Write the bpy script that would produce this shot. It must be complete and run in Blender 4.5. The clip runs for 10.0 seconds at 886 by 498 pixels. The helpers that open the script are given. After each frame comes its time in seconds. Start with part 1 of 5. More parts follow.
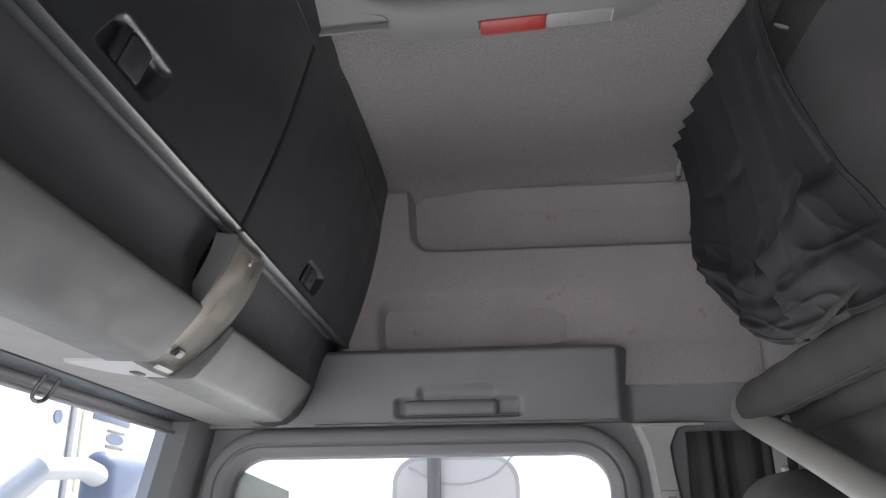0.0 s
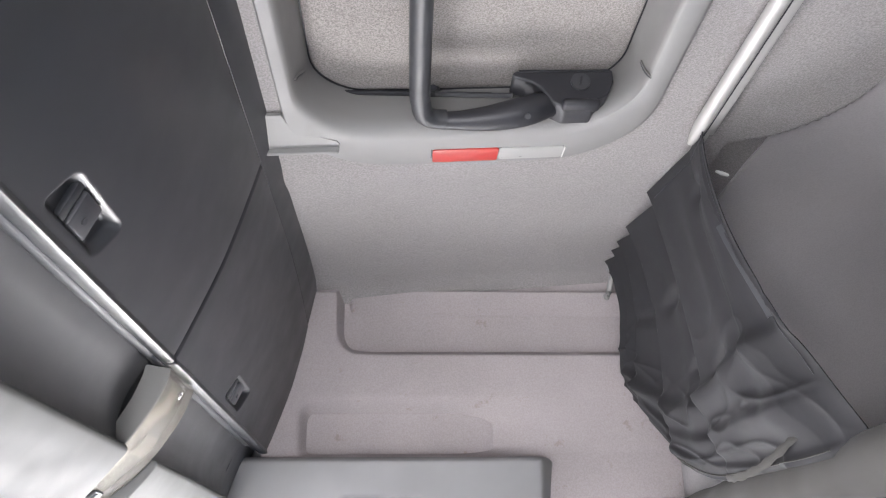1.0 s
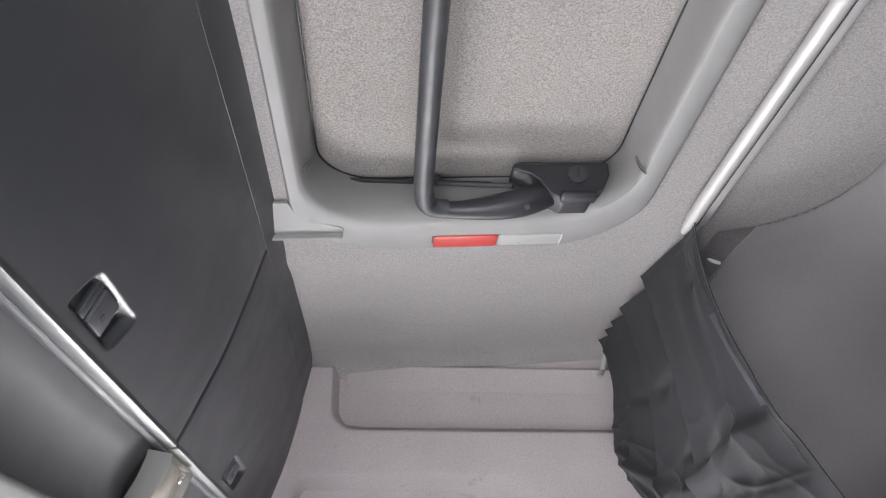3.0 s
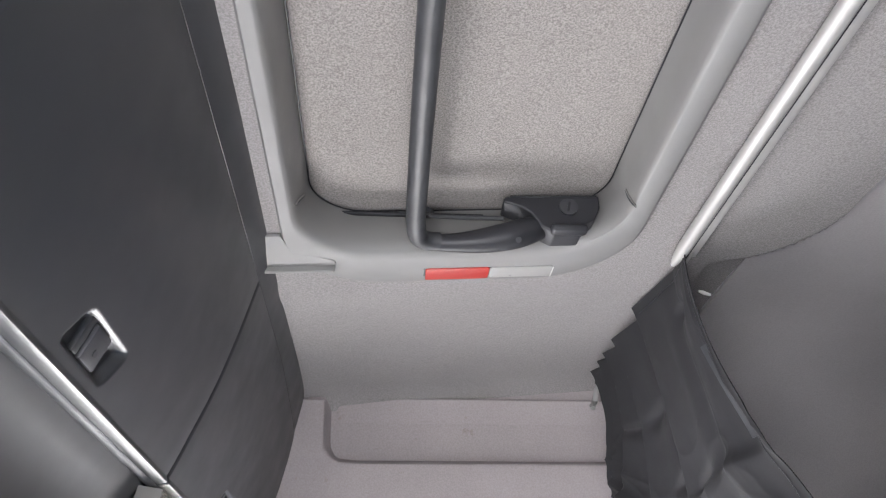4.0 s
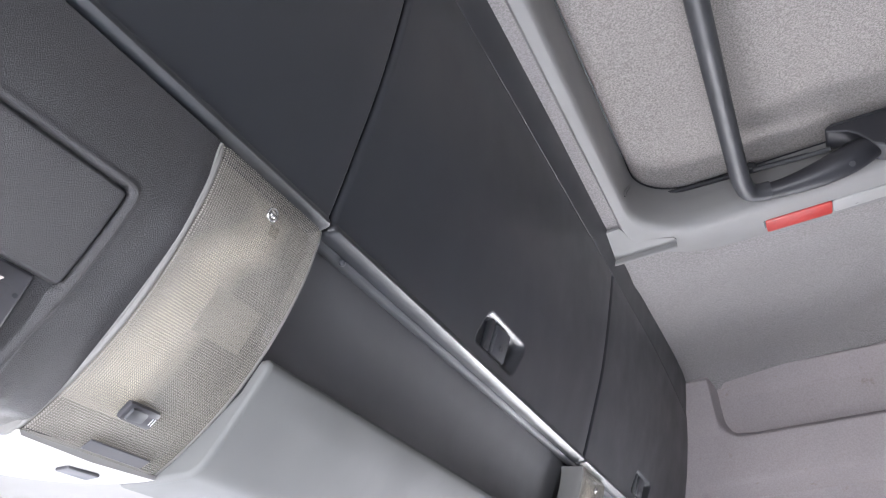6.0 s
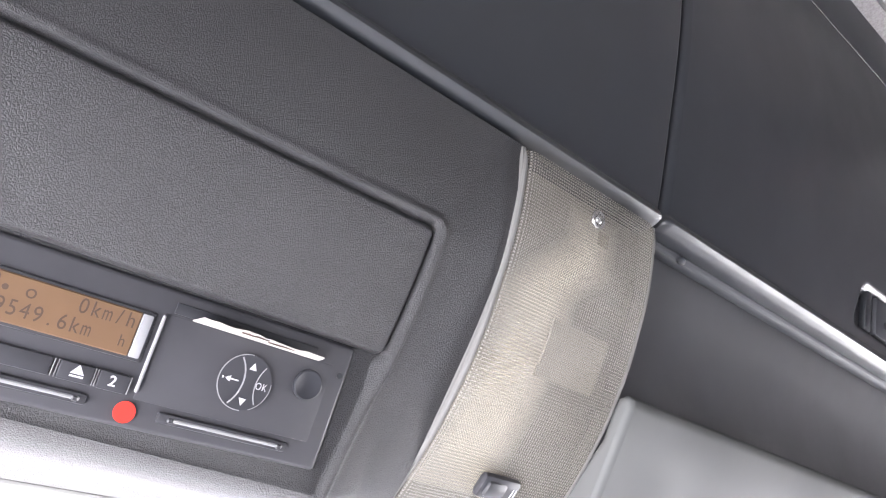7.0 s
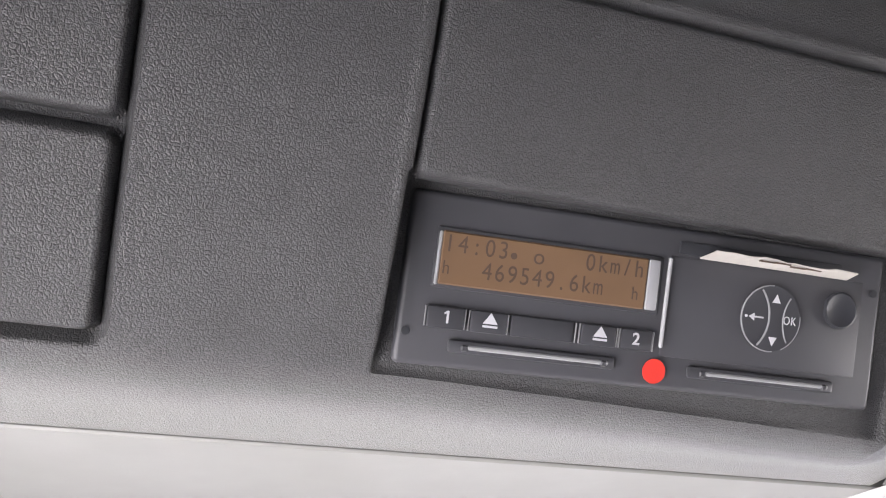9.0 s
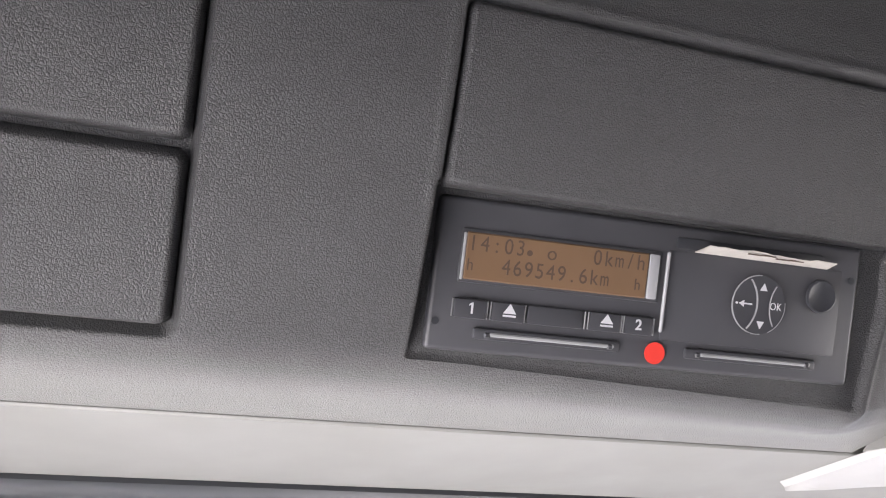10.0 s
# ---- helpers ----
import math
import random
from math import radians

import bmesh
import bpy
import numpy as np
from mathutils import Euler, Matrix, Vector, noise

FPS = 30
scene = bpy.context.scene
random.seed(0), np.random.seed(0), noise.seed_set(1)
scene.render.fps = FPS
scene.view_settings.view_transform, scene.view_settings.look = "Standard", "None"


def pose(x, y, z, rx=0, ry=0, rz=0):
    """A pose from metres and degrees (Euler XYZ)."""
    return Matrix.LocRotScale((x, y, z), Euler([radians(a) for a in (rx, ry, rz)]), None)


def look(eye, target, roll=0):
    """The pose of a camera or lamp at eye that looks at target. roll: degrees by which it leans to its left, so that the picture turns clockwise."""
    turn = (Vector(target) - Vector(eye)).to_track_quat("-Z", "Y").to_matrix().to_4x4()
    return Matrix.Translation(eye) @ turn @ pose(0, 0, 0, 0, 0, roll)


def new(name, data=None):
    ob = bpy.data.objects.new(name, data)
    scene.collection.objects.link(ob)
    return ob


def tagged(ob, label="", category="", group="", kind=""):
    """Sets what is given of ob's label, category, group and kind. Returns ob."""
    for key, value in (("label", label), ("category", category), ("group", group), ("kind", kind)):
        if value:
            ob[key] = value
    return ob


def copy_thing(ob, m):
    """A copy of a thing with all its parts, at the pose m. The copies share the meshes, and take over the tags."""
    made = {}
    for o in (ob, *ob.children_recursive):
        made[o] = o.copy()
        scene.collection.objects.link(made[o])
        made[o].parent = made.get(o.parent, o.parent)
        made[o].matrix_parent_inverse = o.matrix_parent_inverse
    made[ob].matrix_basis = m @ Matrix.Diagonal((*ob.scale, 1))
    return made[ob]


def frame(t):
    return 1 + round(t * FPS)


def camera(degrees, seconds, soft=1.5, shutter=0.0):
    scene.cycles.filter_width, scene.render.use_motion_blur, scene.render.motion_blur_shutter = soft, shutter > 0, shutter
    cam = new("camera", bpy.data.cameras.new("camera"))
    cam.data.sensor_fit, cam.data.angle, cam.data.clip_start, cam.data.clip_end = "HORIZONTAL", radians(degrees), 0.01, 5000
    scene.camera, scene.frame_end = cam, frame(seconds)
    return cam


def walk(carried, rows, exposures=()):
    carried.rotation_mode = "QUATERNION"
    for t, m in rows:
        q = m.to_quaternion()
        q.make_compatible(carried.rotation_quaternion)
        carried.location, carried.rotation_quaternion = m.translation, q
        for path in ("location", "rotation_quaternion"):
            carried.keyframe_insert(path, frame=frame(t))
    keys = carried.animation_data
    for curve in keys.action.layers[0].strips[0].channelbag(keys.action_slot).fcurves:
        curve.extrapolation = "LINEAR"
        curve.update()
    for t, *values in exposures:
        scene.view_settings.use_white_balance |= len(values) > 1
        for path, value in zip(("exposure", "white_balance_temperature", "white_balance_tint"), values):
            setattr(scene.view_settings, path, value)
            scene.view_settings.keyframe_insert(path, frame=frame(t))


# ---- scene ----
cam = camera(57.6, 10.0, soft=1.1)
PATH = [
    (0, (-0.007, -0.02, 1.574), (-0.163, 1.858, 2.244), -0.5),
    (0.1, (-0.019, -0.022, 1.585), (-0.105, 1.849, 2.283), -0.5),
    (0.2, (-0.030, -0.019, 1.593), (-0.055, 1.851, 2.302), -0.6),
    (0.3, (-0.037, -0.017, 1.603), (-0.014, 1.851, 2.319), -0.7),
    (0.5, (-0.042, -0.016, 1.629), (0.017, 1.836, 2.382), -1.0),
    (0.7, (-0.053, -0.025, 1.667), (0.024, 1.820, 2.434), -0.7),
    (1, (-0.066, -0.037, 1.694), (0.021, 1.804, 2.471), -0.6),
    (1.5, (-0.074, -0.046, 1.709), (0.031, 1.793, 2.489), -0.5),
    (2, (-0.062, -0.068, 1.708), (0.043, 1.74, 2.556), -0.5),
    (2.5, (-0.085, -0.072, 1.714), (0.025, 1.719, 2.598), -0.4),
    (4, (-0.087, -0.081, 1.718), (0.048, 1.66, 2.692), -0.8),
    (4.5, (-0.089, -0.085, 1.711), (0.054, 1.638, 2.715), -1.3),
    (5, (-0.099, -0.107, 1.675), (-0.134, 1.611, 2.698), -3.1),
    (5.2, (-0.106, -0.114, 1.656), (-0.267, 1.593, 2.684), -3.1),
    (6.3, (-0.074, -0.171, 1.618), (-0.912, 1.299, 2.685), -3.3),
    (6.5, (-0.095, -0.168, 1.629), (-1.04, 1.227, 2.707), -3.5),
    (7, (-0.161, -0.113, 1.679), (-1.346, 1.069, 2.774), -3.3),
    (7.2, (-0.184, -0.096, 1.686), (-1.459, 0.980, 2.788), -3.1),
    (7.5, (-0.212, -0.085, 1.693), (-1.594, 0.845, 2.8), -3.0),
    (7.7, (-0.217, -0.091, 1.696), (-1.681, 0.707, 2.803), -2.6),
    (8, (-0.21, -0.107, 1.698), (-1.756, 0.549, 2.785), -2.2),
    (8.5, (-0.207, -0.118, 1.704), (-1.793, 0.43, 2.792), -2.0),
    (9, (-0.233, -0.148, 1.69), (-1.825, 0.401, 2.769), -2.2),
    (9.5, (-0.226, -0.151, 1.689), (-1.845, 0.399, 2.726), -2.4),
    (10, (-0.205, -0.166, 1.679), (-1.826, 0.387, 2.71), -2.8),
]
BASE = 2.83
EXPOSURES = [(t, BASE + e, k, g) for t, e, k, g in (
    (0.0, -1.62, 6380, 13), (0.1, -1.0, 6380, 13), (0.2, -0.38, 6380, 13), (0.4, -0.02, 6380, 14), (1.0, 0.02, 6390, 14), (2.5, -0.12, 6390, 13), (4.5, -0.18, 6370, 13),
    (5.2, -0.14, 6270, 13), (6.3, -0.25, 6080, 16), (6.8, -0.16, 6230, 17), (7.0, 0.02, 6280, 17), (7.5, -0.08, 6360, 17), (8.0, -0.60, 6480, 17), (8.5, -0.52, 6500, 16), (9.0, -0.92, 6560, 16), (9.5, -1.25, 6560, 16), (10.0, -1.0, 6600, 16))]
walk(cam, [(t, look(eye, target, roll)) for t, eye, target, roll in PATH], EXPOSURES)

# ---- daylight: bright overcast sky, light coming in by the windows ----
world = bpy.data.worlds.new("sky")
scene.world = world
world.use_nodes = True
wn = world.node_tree
sky = wn.nodes.new("ShaderNodeTexSky")
sky.sky_type = "NISHITA"
sky.sun_disc = False
sky.sun_elevation, sky.sun_rotation = radians(54), radians(35)
sky.dust_density, sky.air_density = 1.6, 1.0
wn.links.new(sky.outputs[0], wn.nodes["Background"].inputs[0])
wn.nodes["Background"].inputs[1].default_value = 0.15

sun_data = bpy.data.lights.new("sun", "SUN")
sun_data.energy, sun_data.angle, sun_data.color = 4.5, radians(20), (1.0, 0.98, 0.95)
sun = new("sun", sun_data)
sun.matrix_world = look((3, 8, 12), (0, 0.6, 0))


def window_light(name, at, to, w, h, watts, colour=(1, 1, 1)):
    """The sky's light in the lower part of a window opening."""
    d = bpy.data.lights.new(name, "AREA")
    d.shape, d.size, d.size_y, d.energy, d.color = "RECTANGLE", w, h, watts, colour
    ob = new(name, d)
    ob.matrix_world = look(at, to)
    return ob


window_light("windscreen_daylight", (-0.92, 0.70, 1.31), (0.5, 0.85, 1.45), 1.5, 0.60, 2.3, (1, 0.98, 0.95))
window_light("passenger_window_daylight", (-0.2, 1.655, 1.34), (-0.1, 0.6, 1.00), 0.70, 0.60, 3.6, (1.0, 0.985, 0.955))
window_light("driver_window_daylight", (-0.20, -0.47, 1.38), (0.20, 0.9, 1.18), 0.70, 0.62, 1.75, (0.97, 0.98, 1.0))
window_light("driver_window_front_daylight", (-0.45, -0.47, 1.45), (-0.4, 0.3, 1.75), 0.30, 0.45, 0.85, (1.0, 0.98, 0.95))

# ---- materials ----
def node_mat(name):
    m = bpy.data.materials.new(name)
    m.use_nodes = True
    nt = m.node_tree
    return m, nt, nt.nodes["Principled BSDF"]


def noise_node(nt, co, scale, detail=3.0, rough=0.55, kind="noise"):
    if kind == "voronoi":
        n = nt.nodes.new("ShaderNodeTexVoronoi")
        n.inputs["Scale"].default_value = scale
        nt.links.new(co, n.inputs["Vector"])
        return n.outputs["Distance"]
    n = nt.nodes.new("ShaderNodeTexNoise")
    n.inputs["Scale"].default_value = scale
    n.inputs["Detail"].default_value = detail
    n.inputs["Roughness"].default_value = rough
    nt.links.new(co, n.inputs["Vector"])
    return n.outputs["Fac"]


def ramp(nt, fac, lo, hi, a, b):
    r = nt.nodes.new("ShaderNodeValToRGB")
    r.color_ramp.elements[0].position, r.color_ramp.elements[1].position = lo, hi
    r.color_ramp.elements[0].color = (*a, 1)
    r.color_ramp.elements[1].color = (*b, 1)
    nt.links.new(fac, r.inputs[0])
    return r.outputs[0]


def mixed(nt, a, b, fac, blend="MULTIPLY"):
    n = nt.nodes.new("ShaderNodeMix")
    n.data_type, n.blend_type = "RGBA", blend
    n.inputs[0].default_value = fac
    nt.links.new(a, n.inputs[6])
    nt.links.new(b, n.inputs[7])
    return n.outputs[2]


def bump(nt, bsdf, height, strength, dist):
    b = nt.nodes.new("ShaderNodeBump")
    b.inputs["Strength"].default_value, b.inputs["Distance"].default_value = strength, dist
    nt.links.new(height, b.inputs["Height"])
    nt.links.new(b.outputs[0], bsdf.inputs["Normal"])
    return b


def coords(nt):
    return nt.nodes.new("ShaderNodeTexCoord").outputs["Object"]


def surface(name, colour, rough=0.5, fine=900.0, coarse=9.0, vary=0.12, bumpy=0.15, dist=0.0004, kind="noise",
            metal=0.0, spec=0.5, sheen=0.0, speck=0.0, coat=0.0, stain=0.0):
    """A moulded, woven or painted surface: blotches at hand size, grain at millimetre size."""
    m, nt, p = node_mat(name)
    co = coords(nt)
    dark = tuple(c * (1 - vary) for c in colour)
    light = tuple(min(1, c * (1 + vary)) for c in colour)
    big = ramp(nt, noise_node(nt, co, coarse, 4), 0.3, 0.7, dark, light)
    grain = noise_node(nt, co, fine, 2, 0.6, kind)
    if speck:
        g = ramp(nt, noise_node(nt, co, fine * 0.45, 3, 0.7), 0.38, 0.62, (1 - speck,) * 3, (1, 1, 1))
        big = mixed(nt, big, g, 1.0)
    if stain:
        # sparse brownish marks of handling
        g = ramp(nt, noise_node(nt, co, 26, 6, 0.65), 0.62, 0.70, (1, 1, 1), (1 - stain, 1 - 1.25 * stain, 1 - 1.6 * stain))
        big = mixed(nt, big, g, 1.0)
    nt.links.new(big, p.inputs["Base Color"])
    rr_ = ramp(nt, noise_node(nt, co, coarse * 3, 3), 0.3, 0.7, (rough * 0.88,) * 3, (min(1, rough * 1.12),) * 3)
    nt.links.new(rr_, p.inputs["Roughness"])
    p.inputs["Metallic"].default_value = metal
    p.inputs["Specular IOR Level"].default_value = spec
    p.inputs["Sheen Weight"].default_value = sheen
    p.inputs["Coat Weight"].default_value = coat
    if bumpy:
        bump(nt, p, grain, bumpy, dist)
    return m


M_DOOR = surface("locker_plastic", (0.030, 0.0326, 0.0383), 0.40, 1500, 5, 0.05, 0.06, 0.0003, spec=0.92)
M_RAIL = surface("rail_plastic", (0.075, 0.078, 0.084), 0.52, 1500, 6, 0.10, 0.06, 0.0002, spec=0.35)
M_SHELF = surface("shelf_plastic", (0.070, 0.071, 0.075), 0.46, 1300, 6, 0.06, 0.08, 0.0003, spec=0.75)
M_DARK = surface("shelf_plastic", (0.060, 0.062, 0.069), 0.42, 1300, 6, 0.06, 0.06, 0.0002)


def leather(name, colour, rough, lit_edge=None):
    """Moulded plastic with a leather grain: cells about a millimetre wide, drawn out and creased. The last argument
    paints daylight on the lower edge: its colour, and the depths between which it blends in.
    """
    m, nt, p = node_mat(name)
    co = coords(nt)
    warp = nt.nodes.new("ShaderNodeTexNoise")
    warp.inputs["Scale"].default_value = 260
    nt.links.new(co, warp.inputs["Vector"])
    sc = nt.nodes.new("ShaderNodeVectorMath")
    sc.operation = "MULTIPLY_ADD"
    nt.links.new(warp.outputs["Color"], sc.inputs[0])
    sc.inputs[1].default_value = (0.0016, 0.0016, 0.0016)
    nt.links.new(co, sc.inputs[2])
    v = nt.nodes.new("ShaderNodeTexVoronoi")
    v.feature = "DISTANCE_TO_EDGE"
    v.inputs["Scale"].default_value = 760
    nt.links.new(sc.outputs[0], v.inputs["Vector"])
    v2 = nt.nodes.new("ShaderNodeTexVoronoi")
    v2.feature = "DISTANCE_TO_EDGE"
    v2.inputs["Scale"].default_value = 1500
    nt.links.new(sc.outputs[0], v2.inputs["Vector"])
    cells = nt.nodes.new("ShaderNodeMath")
    cells.operation = "ADD"
    nt.links.new(ramp(nt, v.outputs["Distance"], 0.0, 0.25, (0, 0, 0), (1, 1, 1)), cells.inputs[0])
    nt.links.new(ramp(nt, v2.outputs["Distance"], 0.0, 0.25, (0, 0, 0), (0.6, 0.6, 0.6)), cells.inputs[1])
    big = ramp(nt, noise_node(nt, co, 7, 4), 0.3, 0.7, tuple(c * 0.9 for c in colour), tuple(c * 1.1 for c in colour))
    # creases darker, cell tops lighter: the grain's shading put into the colour
    crease_tone = ramp(nt, cells.outputs[0], 0.10, 1.0, (0.74, 0.74, 0.75), (1.12, 1.12, 1.11))
    big = mixed(nt, big, crease_tone, 1.0)
    # daylight on the lower edge, put into the base colour
    if lit_edge:
        lit_tone, x0, x1 = lit_edge
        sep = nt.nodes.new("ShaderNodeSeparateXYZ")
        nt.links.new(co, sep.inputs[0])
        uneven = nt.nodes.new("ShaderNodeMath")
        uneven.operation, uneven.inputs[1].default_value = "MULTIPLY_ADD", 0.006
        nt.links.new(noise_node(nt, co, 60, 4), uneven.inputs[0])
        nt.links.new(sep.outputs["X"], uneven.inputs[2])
        lit_mix = nt.nodes.new("ShaderNodeMapRange")
        lit_mix.interpolation_type = "SMOOTHSTEP"
        nt.links.new(uneven.outputs[0], lit_mix.inputs["Value"])
        lit_mix.inputs["From Min"].default_value, lit_mix.inputs["From Max"].default_value = x0, x1
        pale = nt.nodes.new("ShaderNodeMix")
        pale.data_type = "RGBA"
        nt.links.new(lit_mix.outputs["Result"], pale.inputs["Factor"])
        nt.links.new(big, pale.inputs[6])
        pale.inputs[7].default_value = (*lit_tone, 1)
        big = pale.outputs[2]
    nt.links.new(big, p.inputs["Base Color"])
    nt.links.new(ramp(nt, noise_node(nt, co, 22, 3), 0.3, 0.7, (rough * 0.9,) * 3, (rough * 1.1,) * 3), p.inputs["Roughness"])
    p.inputs["Specular IOR Level"].default_value = 0.45
    bump(nt, p, cells.outputs[0], 0.50, 0.0004)
    return m


M_TRIM = surface("light_trim_plastic", (0.225, 0.222, 0.209), 0.55, 1200, 6, 0.05, 0.10, 0.0003)
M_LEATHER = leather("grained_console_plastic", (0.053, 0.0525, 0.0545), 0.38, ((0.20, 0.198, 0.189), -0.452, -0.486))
M_PILLAR = surface("pale_pillar_plastic", (0.40, 0.392, 0.38), 0.55, 1100, 5, 0.05, 0.08, 0.0003)
M_SIDECLOTH = surface("side_curtain_cloth", (0.062, 0.060, 0.058), 0.8, 1600, 5, 0.2, 0.3, 0.0004, sheen=0.05, spec=0.15)
M_PANEL = surface("grey_panel_plastic", (0.148, 0.152, 0.147), 0.62, 1200, 7, 0.07, 0.10, 0.0003, spec=0.3)
M_HEAD = surface("headliner_cloth", (0.342, 0.325, 0.321), 0.95, 850, 4, 0.05, 0.5, 0.0007, sheen=0.1, speck=0.34, spec=0.1)
M_HATCH = surface("hatch_cloth", (0.395, 0.368, 0.350), 0.95, 980, 4, 0.05, 0.5, 0.0007, sheen=0.1, speck=0.46, spec=0.1)
M_FRAME = surface("hatch_frame_plastic", (0.262, 0.259, 0.253), 0.58, 1100, 5, 0.05, 0.08, 0.0003)
M_WALL = surface("side_wall_cloth", (0.385, 0.350, 0.349), 0.92, 650, 5, 0.06, 0.45, 0.0007, sheen=0.1, speck=0.13, spec=0.12, stain=0.16)
M_REAR = surface("rear_lining_cloth", (0.51, 0.492, 0.498), 0.93, 650, 4, 0.06, 0.3, 0.0005, sheen=0.1, speck=0.10, spec=0.15)
M_BOX = surface("grey_header_plastic", (0.215, 0.213, 0.217), 0.5, 1200, 5, 0.08, 0.10, 0.0003)
M_BLACK = surface("black_rubber", (0.030, 0.031, 0.036), 0.45, 1400, 12, 0.15, 0.12, 0.0003)
M_STEEL = surface("dark_painted_steel", (0.055, 0.057, 0.062), 0.45, 1500, 20, 0.15, 0.05, 0.0002, spec=0.45)
M_ALU = surface("satin_aluminium", (0.50, 0.495, 0.48), 0.55, 1500, 14, 0.05, 0.0, 0.0002, metal=0.5)
M_CURT = surface("curtain_cloth", (0.0205, 0.0205, 0.0226), 0.66, 1800, 6, 0.15, 0.3, 0.0003, sheen=0.04, spec=0.24)
M_MATT = surface("mattress_cloth", (0.058, 0.0565, 0.053), 0.9, 1000, 5, 0.14, 0.4, 0.0006, sheen=0.05, spec=0.15)
M_RED = surface("red_lens", (0.46, 0.030, 0.022), 0.36, 900, 12, 0.08, 0.05, 0.0003, spec=0.6)
M_CLEAR = surface("clear_lens_body", (0.34, 0.34, 0.33), 0.30, 900, 12, 0.08, 0.05, 0.0003, spec=0.7)
M_WHITE = surface("white_plastic", (0.62, 0.62, 0.60), 0.4, 900, 12, 0.05, 0.05, 0.0002)
M_FOOT = surface("lamp_foot_plastic", (0.42, 0.413, 0.40), 0.4, 900, 12, 0.05, 0.05, 0.0002)
M_TACHO = surface("black_instrument_plastic", (0.066, 0.065, 0.072), 0.40, 1700, 16, 0.15, 0.10, 0.0002)
M_KEY = surface("black_key_plastic", (0.052, 0.052, 0.058), 0.38, 1700, 16, 0.1, 0.05, 0.0002)
M_LCD = surface("amber_display", (0.18, 0.107, 0.060), 0.40, 2600, 30, 0.06, 0.02, 0.0001)
M_INK = surface("display_digit", (0.085, 0.055, 0.040), 0.6, 900, 30, 0.05, 0.0)
M_PRINT = surface("white_print", (0.58, 0.58, 0.60), 0.6, 900, 30, 0.05, 0.0)
M_REDDOT = surface("red_sticker", (0.80, 0.045, 0.03), 0.5, 900, 30, 0.05, 0.0)
M_PAPER = surface("torn_paper", (0.52, 0.49, 0.45), 0.8, 700, 60, 0.10, 0.2, 0.0002)
M_LIP = surface("dull_grey_plastic", (0.31, 0.31, 0.315), 0.40, 900, 60, 0.12, 0.05, 0.0002)
M_SILVER = surface("bright_edge_plastic", (0.35, 0.35, 0.36), 0.25, 900, 30, 0.05, 0.0, spec=0.7)
M_GROUND = surface("yard_concrete", (0.42, 0.41, 0.39), 0.9, 40, 0.4, 0.12, 0.3, 0.01)
M_FLOOR = surface("bounce_floor", (0.40, 0.39, 0.375), 0.9, 300, 5, 0.1, 0.3, 0.001)


def lens_mat(name, pitch):
    """Clear plastic moulded into a grid of small prisms: bright knots with clear gaps between."""
    m, nt, p = node_mat(name)
    co = nt.nodes.new("ShaderNodeTexCoord").outputs["UV"]
    waves = []
    for axis in ("X", "Y"):
        w = nt.nodes.new("ShaderNodeTexWave")
        w.wave_type, w.bands_direction, w.wave_profile = "BANDS", axis, "SIN"
        w.inputs["Scale"].default_value = pitch
        nt.links.new(co, w.inputs["Vector"])
        waves.append(w.outputs["Fac"])
    knots = nt.nodes.new("ShaderNodeMath")
    knots.operation = "MULTIPLY"
    nt.links.new(waves[0], knots.inputs[0])
    nt.links.new(waves[1], knots.inputs[1])
    nt.links.new(ramp(nt, noise_node(nt, co, 30, 3), 0.3, 0.7, (0.47, 0.449, 0.406), (0.56, 0.537, 0.49)), p.inputs["Base Color"])
    p.inputs["Roughness"].default_value = 0.22
    p.inputs["Specular IOR Level"].default_value = 0.6
    bump(nt, p, knots.outputs[0], 0.42, 0.0012)
    clear = nt.nodes.new("ShaderNodeBsdfTransparent")
    clear.inputs[0].default_value = (0.93, 0.92, 0.89, 1)
    mx = nt.nodes.new("ShaderNodeMixShader")
    nt.links.new(ramp(nt, knots.outputs[0], 0.08, 0.62, (0.10, 0.10, 0.10), (0.58, 0.58, 0.58)), mx.inputs[0])
    nt.links.new(clear.outputs[0], mx.inputs[1])
    nt.links.new(p.outputs[0], mx.inputs[2])
    nt.links.new(mx.outputs[0], nt.nodes["Material Output"].inputs[0])
    return m


M_SIDE = surface("lamp_side_plastic", (0.20, 0.196, 0.187), 0.5, 900, 14, 0.06, 0.05, 0.0002)
M_LENS = lens_mat("ribbed_lamp_lens", 178.0)
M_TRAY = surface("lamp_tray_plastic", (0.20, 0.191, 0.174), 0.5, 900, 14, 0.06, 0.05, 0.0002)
# tones from tray to pale cream: the reflector's glow held in colour
M_GLOW_STEPS = [surface("reflector_glow", tuple(a + (b - a) * (k + 1) / 8 for a, b in zip((0.20, 0.191, 0.174), (0.80, 0.745, 0.65))), 0.4, 900, 14, 0.05, 0.05, 0.0002) for k in range(8)]
M_WINDOW = surface("frosted_window_plastic", (0.33, 0.31, 0.275), 0.4, 900, 14, 0.05, 0.05, 0.0002)
M_BULB = surface("bulb_metal", (0.55, 0.54, 0.52), 0.2, 900, 14, 0.05, 0.0, 0.0002, metal=0.8)

